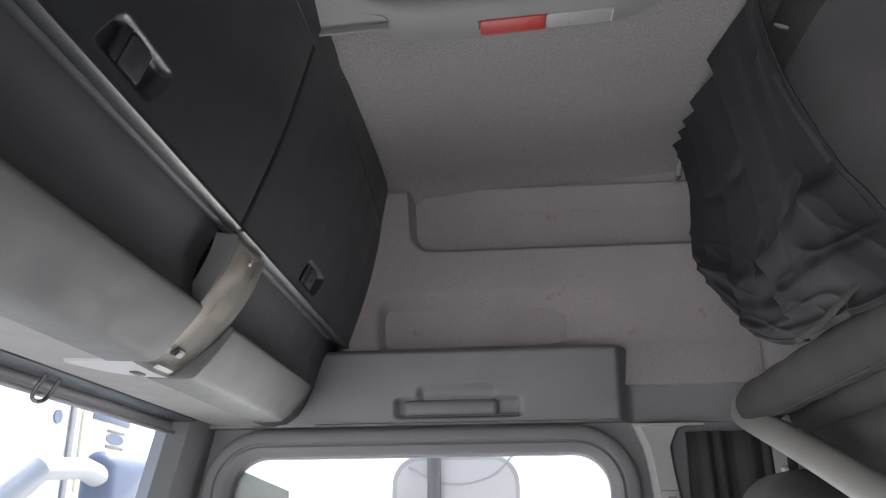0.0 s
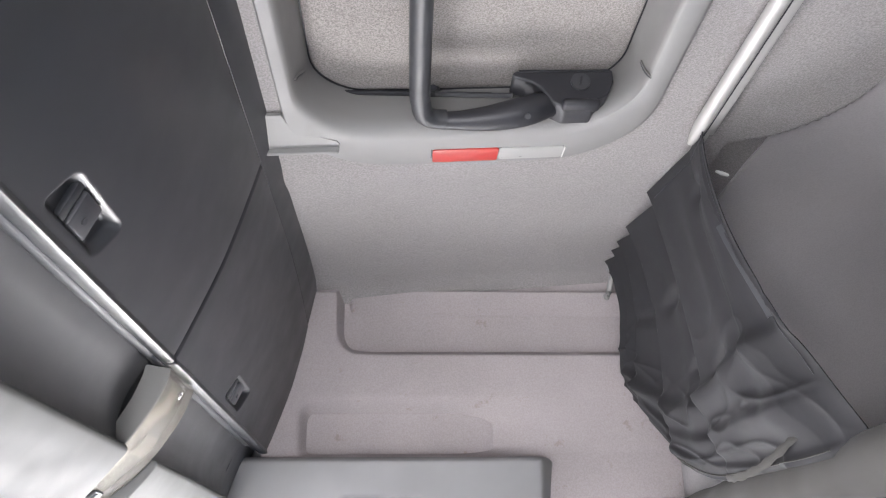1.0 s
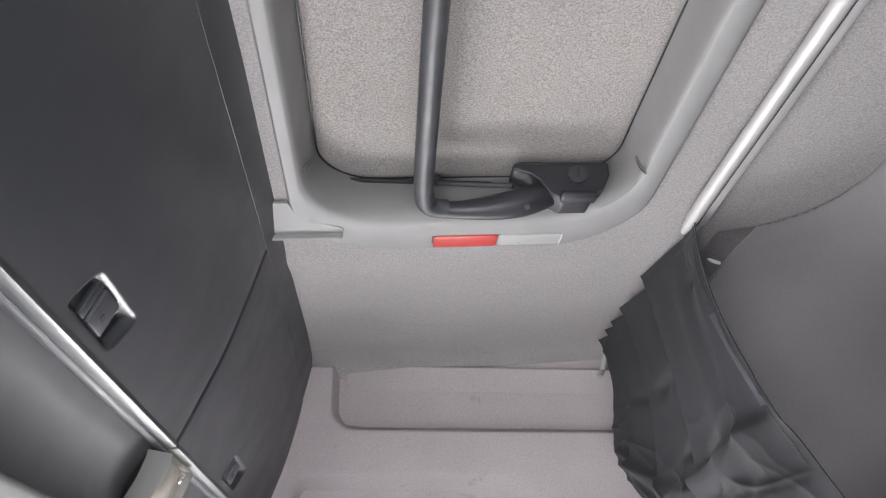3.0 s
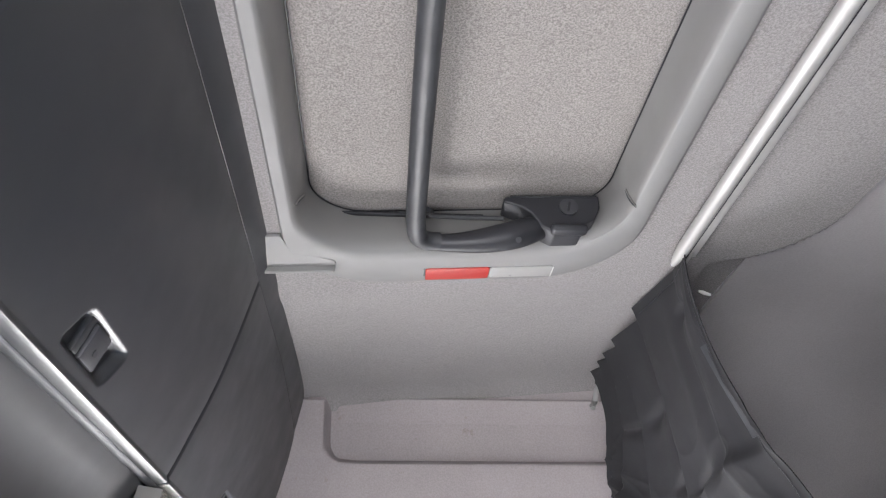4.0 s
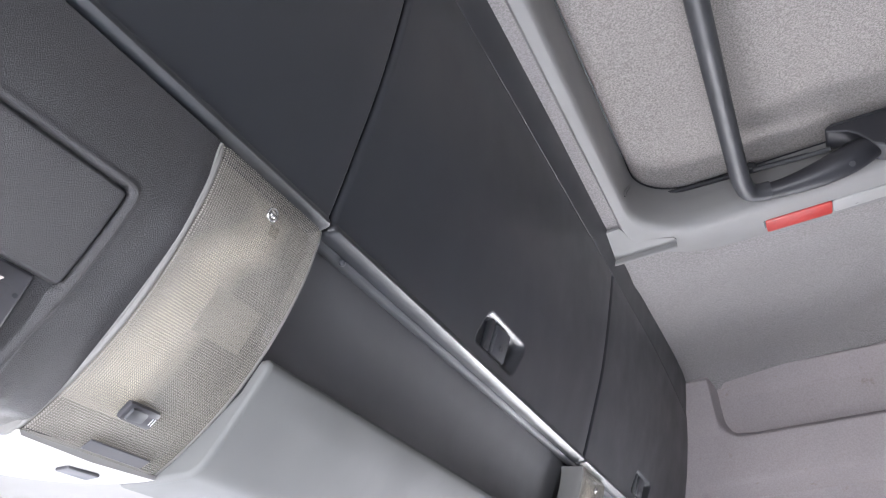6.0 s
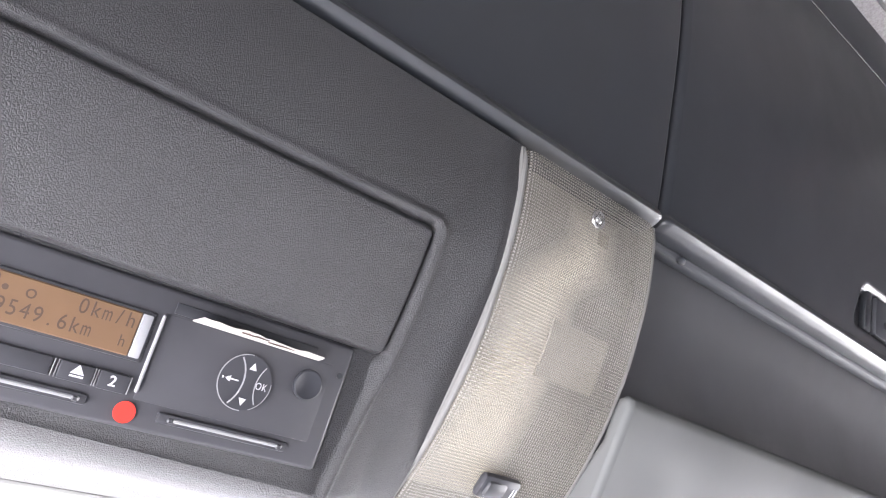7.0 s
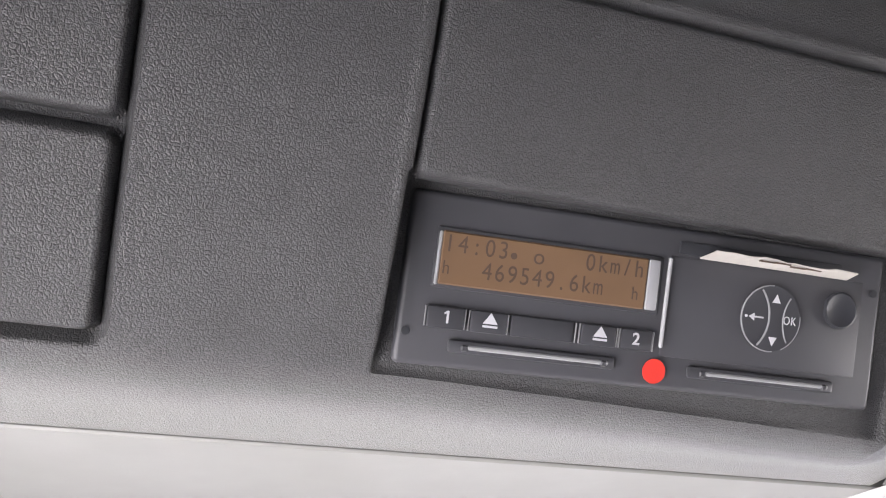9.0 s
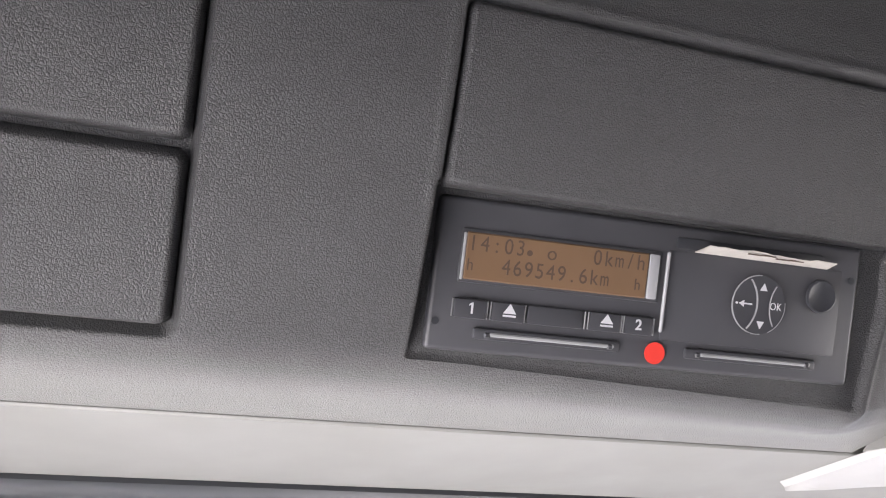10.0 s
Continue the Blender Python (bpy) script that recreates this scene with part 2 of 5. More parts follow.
glass, nt_, p_ = node_mat("window_glass")
for n_ in list(nt_.nodes):
    if n_.type == "BSDF_PRINCIPLED":
        nt_.nodes.remove(n_)
mix_ = nt_.nodes.new("ShaderNodeMixShader")
tr_ = nt_.nodes.new("ShaderNodeBsdfTransparent")
gl_ = nt_.nodes.new("ShaderNodeBsdfGlossy")
gl_.inputs["Roughness"].default_value = 0.02
mix_.inputs[0].default_value = 0.06
nt_.links.new(tr_.outputs[0], mix_.inputs[1])
nt_.links.new(gl_.outputs[0], mix_.inputs[2])
nt_.links.new(mix_.outputs[0], nt_.nodes["Material Output"].inputs[0])
M_GLASS = glass


# ---- shape helpers ----
def part(name, bm, material, parent=None, label="", smooth=True, angle=35):
    bmesh.ops.recalc_face_normals(bm, faces=bm.faces[:])
    me = bpy.data.meshes.new(name)
    bm.to_mesh(me)
    bm.free()
    me.materials.append(material)
    if smooth:
        me.shade_smooth()
        me.set_sharp_from_angle(angle=radians(angle))
    ob = new(name, me)
    if parent is not None:
        ob.parent = parent
    if label:
        ob["label"] = label
    return ob


def thing(name, label, category, group="", kind=""):
    return tagged(new(name), label, category, group, kind)


def loft(rings, closed=True, caps=True, loop=False):
    """Skin a row of rings that hold the same number of points."""
    bm = bmesh.new()
    vs = [[bm.verts.new(p) for p in r] for r in rings]
    n = len(rings[0])
    pairs = list(zip(vs, vs[1:])) + ([(vs[-1], vs[0])] if loop else [])
    for a, b in pairs:
        for i in range(n if closed else n - 1):
            j = (i + 1) % n
            bm.faces.new((a[i], a[j], b[j], b[i]))
    if caps and closed and not loop:
        bm.faces.new(vs[0])
        bm.faces.new(vs[-1][::-1])
    return bm


def prism(profile, y0, y1):
    """An outline in x and z, drawn out along y."""
    return loft([[(x, y, z) for x, z in profile] for y in (y0, y1)])


def rbox(at, size, r=0.004, seg=2, turn=None):
    bm = bmesh.new()
    bmesh.ops.create_cube(bm, size=1)
    bmesh.ops.scale(bm, vec=size, verts=bm.verts)
    r = min(r, min(size) * 0.49)
    if r > 0:
        bmesh.ops.bevel(bm, geom=bm.edges[:], offset=r, segments=seg, profile=0.5, affect="EDGES")
    m = Matrix.Translation(at) @ (turn or Matrix())
    bmesh.ops.transform(bm, matrix=m, verts=bm.verts)
    return bm


def join(*bms):
    out = bms[0]
    for b in bms[1:]:
        tmp = bpy.data.meshes.new("tmp")
        b.to_mesh(tmp)
        b.free()
        out.from_mesh(tmp)
        bpy.data.meshes.remove(tmp)
    return out


def frames_along(path, up=Vector((0, 0, 1))):
    path = [Vector(p) for p in path]
    out = []
    for i, p in enumerate(path):
        t = (path[min(i + 1, len(path) - 1)] - path[max(i - 1, 0)]).normalized()
        s = t.cross(up)
        s = s.normalized() if s.length > 1e-4 else Vector((1, 0, 0))
        out.append((p, s, s.cross(t).normalized()))
    return out


def tube(path, radius, n=14, flat=1.0, up=Vector((0, 0, 1))):
    """A bar along a path; radius: a number or one a point; flat: its height to its width."""
    rings = []
    for i, (p, s, u) in enumerate(frames_along(path, up)):
        r = radius[i] if isinstance(radius, (list, tuple)) else radius
        rings.append([p + s * (r * math.cos(a)) + u * (r * flat * math.sin(a)) for a in (2 * math.pi * k / n for k in range(n))])
    return loft(rings)


def smooth_line(pts, n):
    """n points on a smooth curve through pts (Catmull-Rom)."""
    P = [np.array(p, float) for p in pts]
    P = [2 * P[0] - P[1]] + P + [2 * P[-1] - P[-2]]
    seg = len(P) - 3
    out = []
    for k in range(n):
        f = k / (n - 1) * seg
        i = min(int(f), seg - 1)
        t = f - i
        a, b, c, d = P[i:i + 4]
        out.append(tuple(0.5 * (2 * b + (c - a) * t + (2 * a - 5 * b + 4 * c - d) * t * t + (3 * b - a - 3 * c + d) * t ** 3)))
    return out


def lines(*spans):
    """Grid lines: spans of (start, end, steps), merged and sorted."""
    v = set()
    for a, b, n in spans:
        v.update(round(a + (b - a) * k / n, 5) for k in range(n + 1))
    return sorted(v)


def step(d, e):
    """1 well inside (d < -e), 0 outside (d > 0), eased between."""
    t = max(0.0, min(1.0, -d / e))
    return t * t * (3 - 2 * t)


def rr(u, v, u0, u1, v0, v1, r):
    """Signed distance to a rounded rectangle, negative inside."""
    dx = abs(u - (u0 + u1) / 2) - ((u1 - u0) / 2 - r)
    dy = abs(v - (v0 + v1) / 2) - ((v1 - v0) / 2 - r)
    return math.hypot(max(dx, 0), max(dy, 0)) + min(max(dx, dy), 0) - r


def relief(us, vs, place, height, back, hole=None):
    """A thick sheet: place(u, v) gives a point and its normal; height lifts the face; back is its thickness. Cells where hole(u, v) are left out."""
    bm = bmesh.new()
    front, rear = {}, {}
    for i, u in enumerate(us):
        for j, v in enumerate(vs):
            p, n = place(u, v)
            p, n = Vector(p), Vector(n)
            front[i, j] = bm.verts.new(p + n * height(u, v))
            rear[i, j] = bm.verts.new(p - n * back)
    nu, nv = len(us) - 1, len(vs) - 1
    solid = {(i, j) for i in range(nu) for j in range(nv)
             if not (hole and hole((us[i] + us[i + 1]) / 2, (vs[j] + vs[j + 1]) / 2))}
    for i, j in solid:
        a, b, c, d = (i, j), (i + 1, j), (i + 1, j + 1), (i, j + 1)
        bm.faces.new([front[k] for k in (a, b, c, d)])
        bm.faces.new([rear[k] for k in (d, c, b, a)])
        for (x, y), p, q in (((i, j - 1), a, b), ((i + 1, j), b, c), ((i, j + 1), c, d), ((i - 1, j), d, a)):
            if (x, y) not in solid:
                bm.faces.new((front[p], rear[p], rear[q], front[q]))
    loose = [v for v in bm.verts if not v.link_faces]
    bmesh.ops.delete(bm, geom=loose, context="VERTS")
    return bm


def profile_place(pts, n=400):
    """A curve in x and z with its length: place(y, s) for relief, and the total length."""
    line = [np.array(p) for p in smooth_line(pts, n)]
    acc = [0.0]
    for a, b in zip(line, line[1:]):
        acc.append(acc[-1] + float(np.linalg.norm(b - a)))

    def place(y, s):
        s = max(0.0, min(acc[-1], s))
        i = min(int(np.searchsorted(acc, s)), n - 1)
        i = max(i, 1)
        f = (s - acc[i - 1]) / max(acc[i] - acc[i - 1], 1e-9)
        p = line[i - 1] * (1 - f) + line[i] * f
        t = line[min(i + 1, n - 1)] - line[max(i - 2, 0)]
        t /= np.linalg.norm(t)
        return (p[0], y, p[1]), (-t[1], 0, t[0])
    return place, acc[-1]


def bevelled(ob, w=0.003, seg=2, angle=40):
    b = ob.modifiers.new("edge", "BEVEL")
    b.width, b.segments, b.limit_method, b.angle_limit = w, seg, "ANGLE", radians(angle)
    return ob


def letters(text, size, material, parent, m, name="lettering", thick=0.0002, width=1.0, bold=0.0):
    """Raised print in the built-in font, centred, turned into a mesh."""
    c = bpy.data.curves.new("letters", "FONT")
    c.body, c.size, c.extrude, c.align_x, c.align_y, c.offset = text, size, thick, "CENTER", "CENTER", bold
    tmp = new("letters", c)
    dg = bpy.context.evaluated_depsgraph_get()
    me = bpy.data.meshes.new_from_object(tmp.evaluated_get(dg))
    bpy.data.objects.remove(tmp)
    me.transform(m @ Matrix.Diagonal((width, 1, 1, 1)))
    me.materials.clear()
    me.materials.append(material)
    ob = new(name, me)
    ob.parent = parent
    return ob


def poly(pts, m, thick):
    """A flat outline in a plane's own x and y, given thickness and laid at m."""
    return loft([[m @ Vector((x, y, z)) for x, y in pts] for z in (0.0, thick)])


def disc(r, m, thick, n=24):
    return poly([(r * math.cos(2 * math.pi * k / n), r * math.sin(2 * math.pi * k / n)) for k in range(n)], m, thick)


MID = 0.591          # the cab's middle, across


def ceil_z(x):
    """Height of the headliner, which rises a little to the rear."""
    return 2.263 + 0.05 * (x + 0.25)


# ======== the cab's shell ========
# headliner with the opening of the roof hatch
HX0, HX1, HY0, HY1 = -0.221, 0.241, 0.237, 0.945
LIP = (-1.0, 0.565, MID - 0.395, MID + 0.395, 0.16)   # the front panel's rounded rear edge


def headliner_place(x, y):
    d = abs(y - MID)
    t = max(0.0, min(1.0, (d - 0.38) / 0.5))
    z = ceil_z(x) + 0.020 * t * t * (3 - 2 * t) * step(x - 0.50, 0.07) - 0.005 * math.exp(-((d - 0.46) / 0.035) ** 2)
    # rounded cove down into the side wall
    q = max(0.0, d - 0.905 - 0.03 * (x + 0.2)) / 0.135
    z -= 0.105 * (1 - math.sqrt(1 - min(q, 0.995) ** 2)) + 0.25 * max(0.0, q - 0.995)
    return (x, y, z), (0, 0, -1)


def drop(x, y):
    # behind the rounded rear edge the lining steps up
    return -0.045 * (1 - step(rr(x, y, *LIP), 0.012)) if x > 0.40 else 0.0


xs = lines((-0.36, HX0, 6), (HX0, HX1, 44), (HX1, 0.40, 8), (0.40, 0.60, 46), (0.60, 1.16, 8))
ys = lines((-0.46, -0.30, 36), (-0.30, HY0, 24), (HY0, HY1, 66), (HY1, 0.98, 6), (0.98, 1.48, 30), (1.48, 1.64, 40))
ceiling = part("ceiling", relief(xs, ys, headliner_place, drop, 0.10,
               lambda x, y: rr(x, y, HX0, HX1, HY0, HY1, 0.115) < 0), M_HEAD, angle=60)
tagged(ceiling, "pale grey speckled cloth headliner of a lorry cab", "ceiling", kind="structure")


# side wall over the door: pale lining with two pressed hollows
def wall_y(z):
    return 1.640 - 0.085 * max(0.0, (z - 1.95) / 0.33) ** 1.25


def wall_place(x, z):
    return (x, wall_y(z), z), (0, -1, 0)


def wall_h(x, z):
    h = 0.0
    # upper hollow, open to the rear and running into the headliner
    h -= 0.036 * step(rr(x, z, -0.214, 0.9, 2.142, 2.60, 0.050), 0.020)
    h -= 0.020 * step(rr(x, z, -0.30, 0.9, 2.276, 2.60, 0.01), 0.008)
    # leans in at the top to meet the rounding of the headliner
    h += 0.014 * (max(0.0, z - 2.165) / 0.1) ** 2 * step(-0.20 - x, 0.02) * (z < 2.30)
    # the rib beside the lockers stands proud and ends below the headliner
    h += 0.011 * step(rr(x, z, -0.60, -0.206, 1.70, 2.270, 0.010), 0.007) * step(2.150 - z, 0.06)
    # lower hollow
    h -= 0.050 * step(-0.290 - x + 0.35 * max(0.0, z - 2.03), 0.030) * step(z - 2.066, 0.060) * step(1.935 - z, 0.030) * step(x - 0.24, 0.22)
    return h


wx = lines((-0.36, -0.30, 5), (-0.30, -0.22, 20), (-0.22, -0.18, 26), (-0.18, 0.50, 20))
wz = lines((1.86, 1.93, 4), (1.93, 1.97, 12), (1.97, 2.07, 28), (2.06, 2.12, 5), (2.12, 2.17, 22), (2.17, 2.255, 8), (2.255, 2.275, 14), (2.275, 2.29, 5), (2.29, 2.33, 3))
wall_side = part("wall_side", relief(wx, wz, wall_place, wall_h, 0.03), M_WALL, angle=70)
tagged(wall_side, "pale pinkish grey padded lining with pressed hollows", "wall", kind="structure")


def rear_side_place(x, s):
    # from behind the headliner's rounded edge, then a large rounding down to the side of the bunk
    a = max(0.0, min(1.0, s / 0.58)) * math.pi / 2
    z = 2.3448 + 0.05 * (x - 0.6) - 0.37 * (1 - math.cos(a))
    n = Vector((0, -math.sin(a) / 0.435, -math.cos(a) / 0.37)).normalized()
    if s > 0.58:
        z -= s - 0.58
    return (x, 1.21 + min(s, 0.0) + 0.435 * math.sin(a), z), n


wall_rear_side = part("wall_rear_side", relief(lines((0.495, 1.16, 12)), lines((-0.62, 0, 20), (0, 0.58, 26), (0.58, 2.5, 8)), rear_side_place, lambda u, v: 0.0, 0.02), M_REAR)
tagged(wall_rear_side, "plain grey lining beside the upper bunk", "wall", kind="structure")

wall_rear = part("wall_rear", rbox((1.18, MID, 1.2), (0.04, 2.3, 2.4), 0.004), M_BOX)
tagged(wall_rear, "plain grey rear wall behind the bunk", "wall", kind="structure")
# floor out of view, coloured pale to bounce daylight upwards
floor = part("floor", rbox((0.2, MID, -0.02), (2.6, 2.3, 0.04), 0.004), M_FLOOR)
tagged(floor, "unseen cab floor, pale to bounce light", "floor", kind="structure")


def rounded(x0, x1, y0, y1, r, n=10):
    out = []
    for cx, cy, a0 in ((x1 - r, y1 - r, 0), (x0 + r, y1 - r, 90), (x0 + r, y0 + r, 180), (x1 - r, y0 + r, 270)):
        for k in range(n + 1):
            a = radians(a0 + 90 * k / n)
            out.append((cx + r * math.cos(a), cy + r * math.sin(a)))
    return out


def window_wall(name, outer, inner, y, depth, r, material, label):
    """An upright wall across y with one rounded window opening through it."""
    o, i = rounded(*outer, 0.002), rounded(*inner, r)
    rings = [[(px, yy, pz) for px, pz in pts] for pts, yy in ((o, y), (i, y), (i, y + depth), (o, y + depth))]
    ob = part(name, loft(rings, loop=True), material)
    tagged(ob, label, "door", kind="structure")
    return ob


# passenger door: grey frame round the side window
GLASS = (-0.590, 0.184, 0.95, 1.726)
door_wall = window_wall("door_1", (-0.70, 0.262, 0.05, 1.787), GLASS, 1.662, 0.03, 0.07, M_BOX, "grey passenger door with a rounded window frame")


def grown(d, y):
    a, b, c, e = GLASS
    return [(px, y, pz) for px, pz in rounded(a - d, b + d, c - d, e + d, 0.07 + d)]


part("window_frame", loft([grown(0.056, 1.660), grown(0.055, 1.640), grown(0.052, 1.634), grown(0.044, 1.631), grown(0.030, 1.632), grown(0.027, 1.637), grown(0.024, 1.637),
                           grown(0.020, 1.633), grown(0.012, 1.635), grown(0.003, 1.642), grown(0.0, 1.650), grown(0.001, 1.666), grown(0.056, 1.666)], loop=True), M_BOX, door_wall, "rounded grey frame round the door window", angle=45)
glass_pane = part("pane", loft([grown(0.002, 1.676), grown(0.002, 1.680)]), M_GLASS, door_wall, smooth=False)
glass_pane.visible_shadow = False
for x in (-0.46, -0.21, 0.06):
    part("screw_cap", disc(0.0055, Matrix.Translation((x, 1.6325, 1.764)) @ Matrix.Rotation(math.pi / 2, 4, "X"), 0.002, 16), M_BOX, door_wall)

window_wall("door_2", (-0.80, 1.2, 0.0, 2.36), (-0.58, 0.2, 0.95, 1.724), -0.53, 0.05, 0.075, M_BOX, "grey driver's door side of the cab")
shell = part("wall_outer", rbox((0.22, 1.715, 2.10), (1.95, 0.03, 0.66), 0.005), M_BOX)
tagged(shell, "outer panel of the cab over the door", "wall", kind="structure")

# front: header over the windscreen, pillars and lower closure
front_low = part("wall_front", rbox((-1.16, MID, 0.45), (0.06, 2.3, 0.9), 0.01), M_DARK)
tagged(front_low, "dark closure under the windscreen", "wall", kind="structure")
roof_front = part("roof_front", prism([(-0.705, 1.80), (-0.66, 1.815), (-0.50, 2.30), (-0.36, 2.38), (-0.36, 2.42), (-0.56, 2.36), (-0.74, 1.80)], -0.53, 1.70), M_DARK)
tagged(roof_front, "dark shell in front of the lockers", "wall", kind="structure")
screen = part("window_1", prism([(-0.712, 1.80), (-1.13, 0.90), (-1.134, 0.90), (-0.716, 1.80)], -0.53, 1.70), M_GLASS, smooth=False)
screen.visible_shadow = False
tagged(screen, "large sloping windscreen glass", "window", kind="structure")
pillar = part("pillar_1", loft([[(x0 + dx, y, z0) for dx, y in ((-0.055, 1.555), (-0.020, 1.530), (0.012, 1.552), (0.026, 1.61), (0.026, 1.70), (-0.055, 1.70))]
              for x0, z0 in ((-0.655, 1.815), (-0.66, 1.77), (-0.685, 1.65), (-0.80, 1.20), (-1.0, 0.8))]), M_BOX)
tagged(pillar, "grey plastic windscreen pillar trim", "pillar", kind="structure")
pillar_2 = part("pillar_2", loft([[(x0 + dx, y, z0) for dx, y in ((-0.12, -0.53), (-0.055, -0.31), (0.0, -0.28), (0.10, -0.42), (0.10, -0.53))]
                for x0, z0 in ((-0.655, 1.815), (-0.66, 1.77), (-0.685, 1.65), (-0.80, 1.20), (-1.0, 0.8))]), M_BOX)
tagged(pillar_2, "grey plastic windscreen pillar trim", "pillar", kind="structure")

# ======== overhead lockers across the front ========
locker = thing("overhead_locker", "dark grey plastic overhead locker across the cab front", "locker")
DOOR_LINE = [(-0.2641, 2.2268), (-0.2740, 2.185), (-0.2880, 2.13), (-0.3055, 2.07), (-0.3300, 2.004), (-0.3440, 1.968), (-0.3535, 1.9465)]
door_place, DOOR_LEN = profile_place(DOOR_LINE)
ZTOP = 2.2268


def s_of(z):
    return (ZTOP - z) / (ZTOP - 1.9465) * DOOR_LEN


def s_top(y):
    """The doors' top edge falls away towards the side wall."""
    return 0.016 * max(0.0, (y - 1.17) / 0.28) ** 1.6


def locker_ring(y):
    (x, _, z), _ = door_place(y, max(0.0, s_top(y) - 0.0012))
    back = 0.010 * max(0.0, min(1.0, (y - 0.60) / 1.055))
    return [(px, y, pz) for px, pz in ((-0.244 - back, 2.31), (-0.247 - back, 2.262), (x - 0.0006, z + 0.0012), (x - 0.020, z - 0.003),
                                       (-0.365, 1.985), (-0.375, 1.958), (-0.52, 1.98), (-0.46, 2.31))]


part("body", loft([locker_ring(y) for y in lines((-0.41, 1.10, 3), (1.10, 1.655, 14))]), M_DOOR, locker, angle=25)


def locker_door(y0, y1, latch, wide):
    g = 0.0016
    y0, y1 = y0 + g, y1 - g
    lz0, lz1 = s_of(2.009), s_of(1.966)
    half = wide / 2
    skew = 0.020

    def down(y, v):
        return v + s_top(y) * max(0.0, 1 - v / 0.12)

    def h(y, v):
        # rounded edges and the hollow of the latch, which leans
        s = down(y, v)
        e = min(y - y0, y1 - y, 0.006)
        out = -0.004 * (1 - e / 0.006) ** 2
        e = max(0.0, min(v, 0.0022))
        out -= 0.0022 * (1 - e / 0.0022) ** 2
        b = max(0.0, (s - (DOOR_LEN - 0.012)) / 0.012)
        out += 0.0045 * math.sin(math.pi * min(b, 1.0)) ** 1.1 - 0.008 * max(0.0, b - 0.5)
        yy = y + skew * ((s - lz0) / (lz1 - lz0) - 0.5)
        d = rr(yy, s, latch - half, latch + half, lz0, lz1, 0.012)
        out -= 0.0105 * step(d, 0.010)
        return out

    us = lines((y0, y0 + 0.006, 4), (y0 + 0.006, latch - half - 0.02, 8), (latch - half - 0.02, latch + half + 0.02, 66),
               (latch + half + 0.02, y1 - 0.006, 8), (y1 - 0.006, y1, 4))
    vs = lines((0, 0.0022, 3), (0.0022, lz0 - 0.01, 10), (lz0 - 0.01, lz1 + 0.006, 34), (lz1 + 0.006, DOOR_LEN - 0.012, 3), (DOOR_LEN - 0.012, DOOR_LEN, 8))
    d = part("door", relief(us, vs, lambda y, v: door_place(y, down(y, v)), h, 0.016), M_DOOR, locker, angle=50)
    p, n = door_place(latch, (lz0 + lz1) / 2)
    n = Vector(n)
    up = (Vector(door_place(latch, lz0)[0]) - Vector(door_place(latch, lz1)[0])).normalized()
    m = Matrix((Vector((0, 1, 0)), up, n)).transposed().to_4x4()
    m.translation = Vector(p) - n * 0.0075
    k = part("latch", rbox((0.004, 0.000, 0), (0.036, 0.034, 0.012), 0.003, 2), M_DARK, d, "dark grey push latch")
    k.data.transform(m)
    tab = part("latch_tab", rbox((-0.022, 0.002, -0.001), (0.012, 0.036, 0.008), 0.002, 2), M_DOOR, d)
    tab.data.transform(m)
    dot = part("latch_lock", disc(0.0035, Matrix.Translation((0.004, -0.004, 0.006)), 0.001, 12), M_STEEL, d)
    dot.data.transform(m)
    return d


locker_door(-0.40, 0.263, -0.07, 0.112)
locker_door(0.263, 0.933, 0.590, 0.112)
locker_door(0.933, 1.652, 1.262, 0.112)

# rail under the doors
rail = part("shelf_rail", prism([(-0.3655, 1.958), (-0.3650, 1.9525), (-0.3675, 1.9495), (-0.3715, 1.9485), (-0.3760, 1.9500), (-0.380, 1.955), (-0.384, 1.966), (-0.368, 1.966)], 0.2525, 1.545), M_RAIL)
tagged(rail, "rounded dark rail along the open shelf", "rail", kind="structure")
bevelled(rail, 0.0015, 2, 30)
pin = bmesh.new()
bmesh.ops.create_uvsphere(pin, u_segments=12, v_segments=8, radius=0.0028, matrix=Matrix.Translation((-0.3672, 0.308, 1.9492)) @ Matrix.Diagonal((1, 1.3, 1, 1)))
part("pin", pin, M_RAIL, rail, "small moulded pin")

# open shelf behind the rail
SHELF = [(-0.376, 1.962), (-0.379, 1.950), (-0.391, 1.930), (-0.402, 1.905), (-0.407, 1.880), (-0.405, 1.862), (-0.400, 1.851), (-0.404, 1.840),
         (-0.43, 1.82), (-0.53, 1.82), (-0.53, 1.975), (-0.385, 1.968)]
BEHIND = [(-0.376, 1.962), (-0.395, 1.945), (-0.44, 1.86), (-0.48, 1.82), (-0.53, 1.82), (-0.53, 1.975), (-0.385, 1.968)]
for outline, y0, y1 in ((BEHIND, 0.14, 0.2520), (SHELF, 0.2520, 0.9312), (BEHIND, 0.9312, 1.0438), (SHELF, 1.0438, 1.53)):
    shelf = part("shelf", prism(outline, y0, y1), M_SHELF, angle=60)
    tagged(shelf, "dark open storage shelf under the lockers", "shelf", "bays of the open shelf", "structure")

# light grey front of the shelf, between and beside the lamps
LOW = [(-0.402, 1.846), (-0.397, 1.8515), (-0.391, 1.8515), (-0.388, 1.847), (-0.3895, 1.842), (-0.405, 1.8215), (-0.421, 1.8015), (-0.434, 1.7865),
       (-0.440, 1.7815), (-0.448, 1.7790), (-0.480, 1.7800), (-0.5085, 1.7815), (-0.5085, 1.795), (-0.45, 1.805), (-0.412, 1.832)]


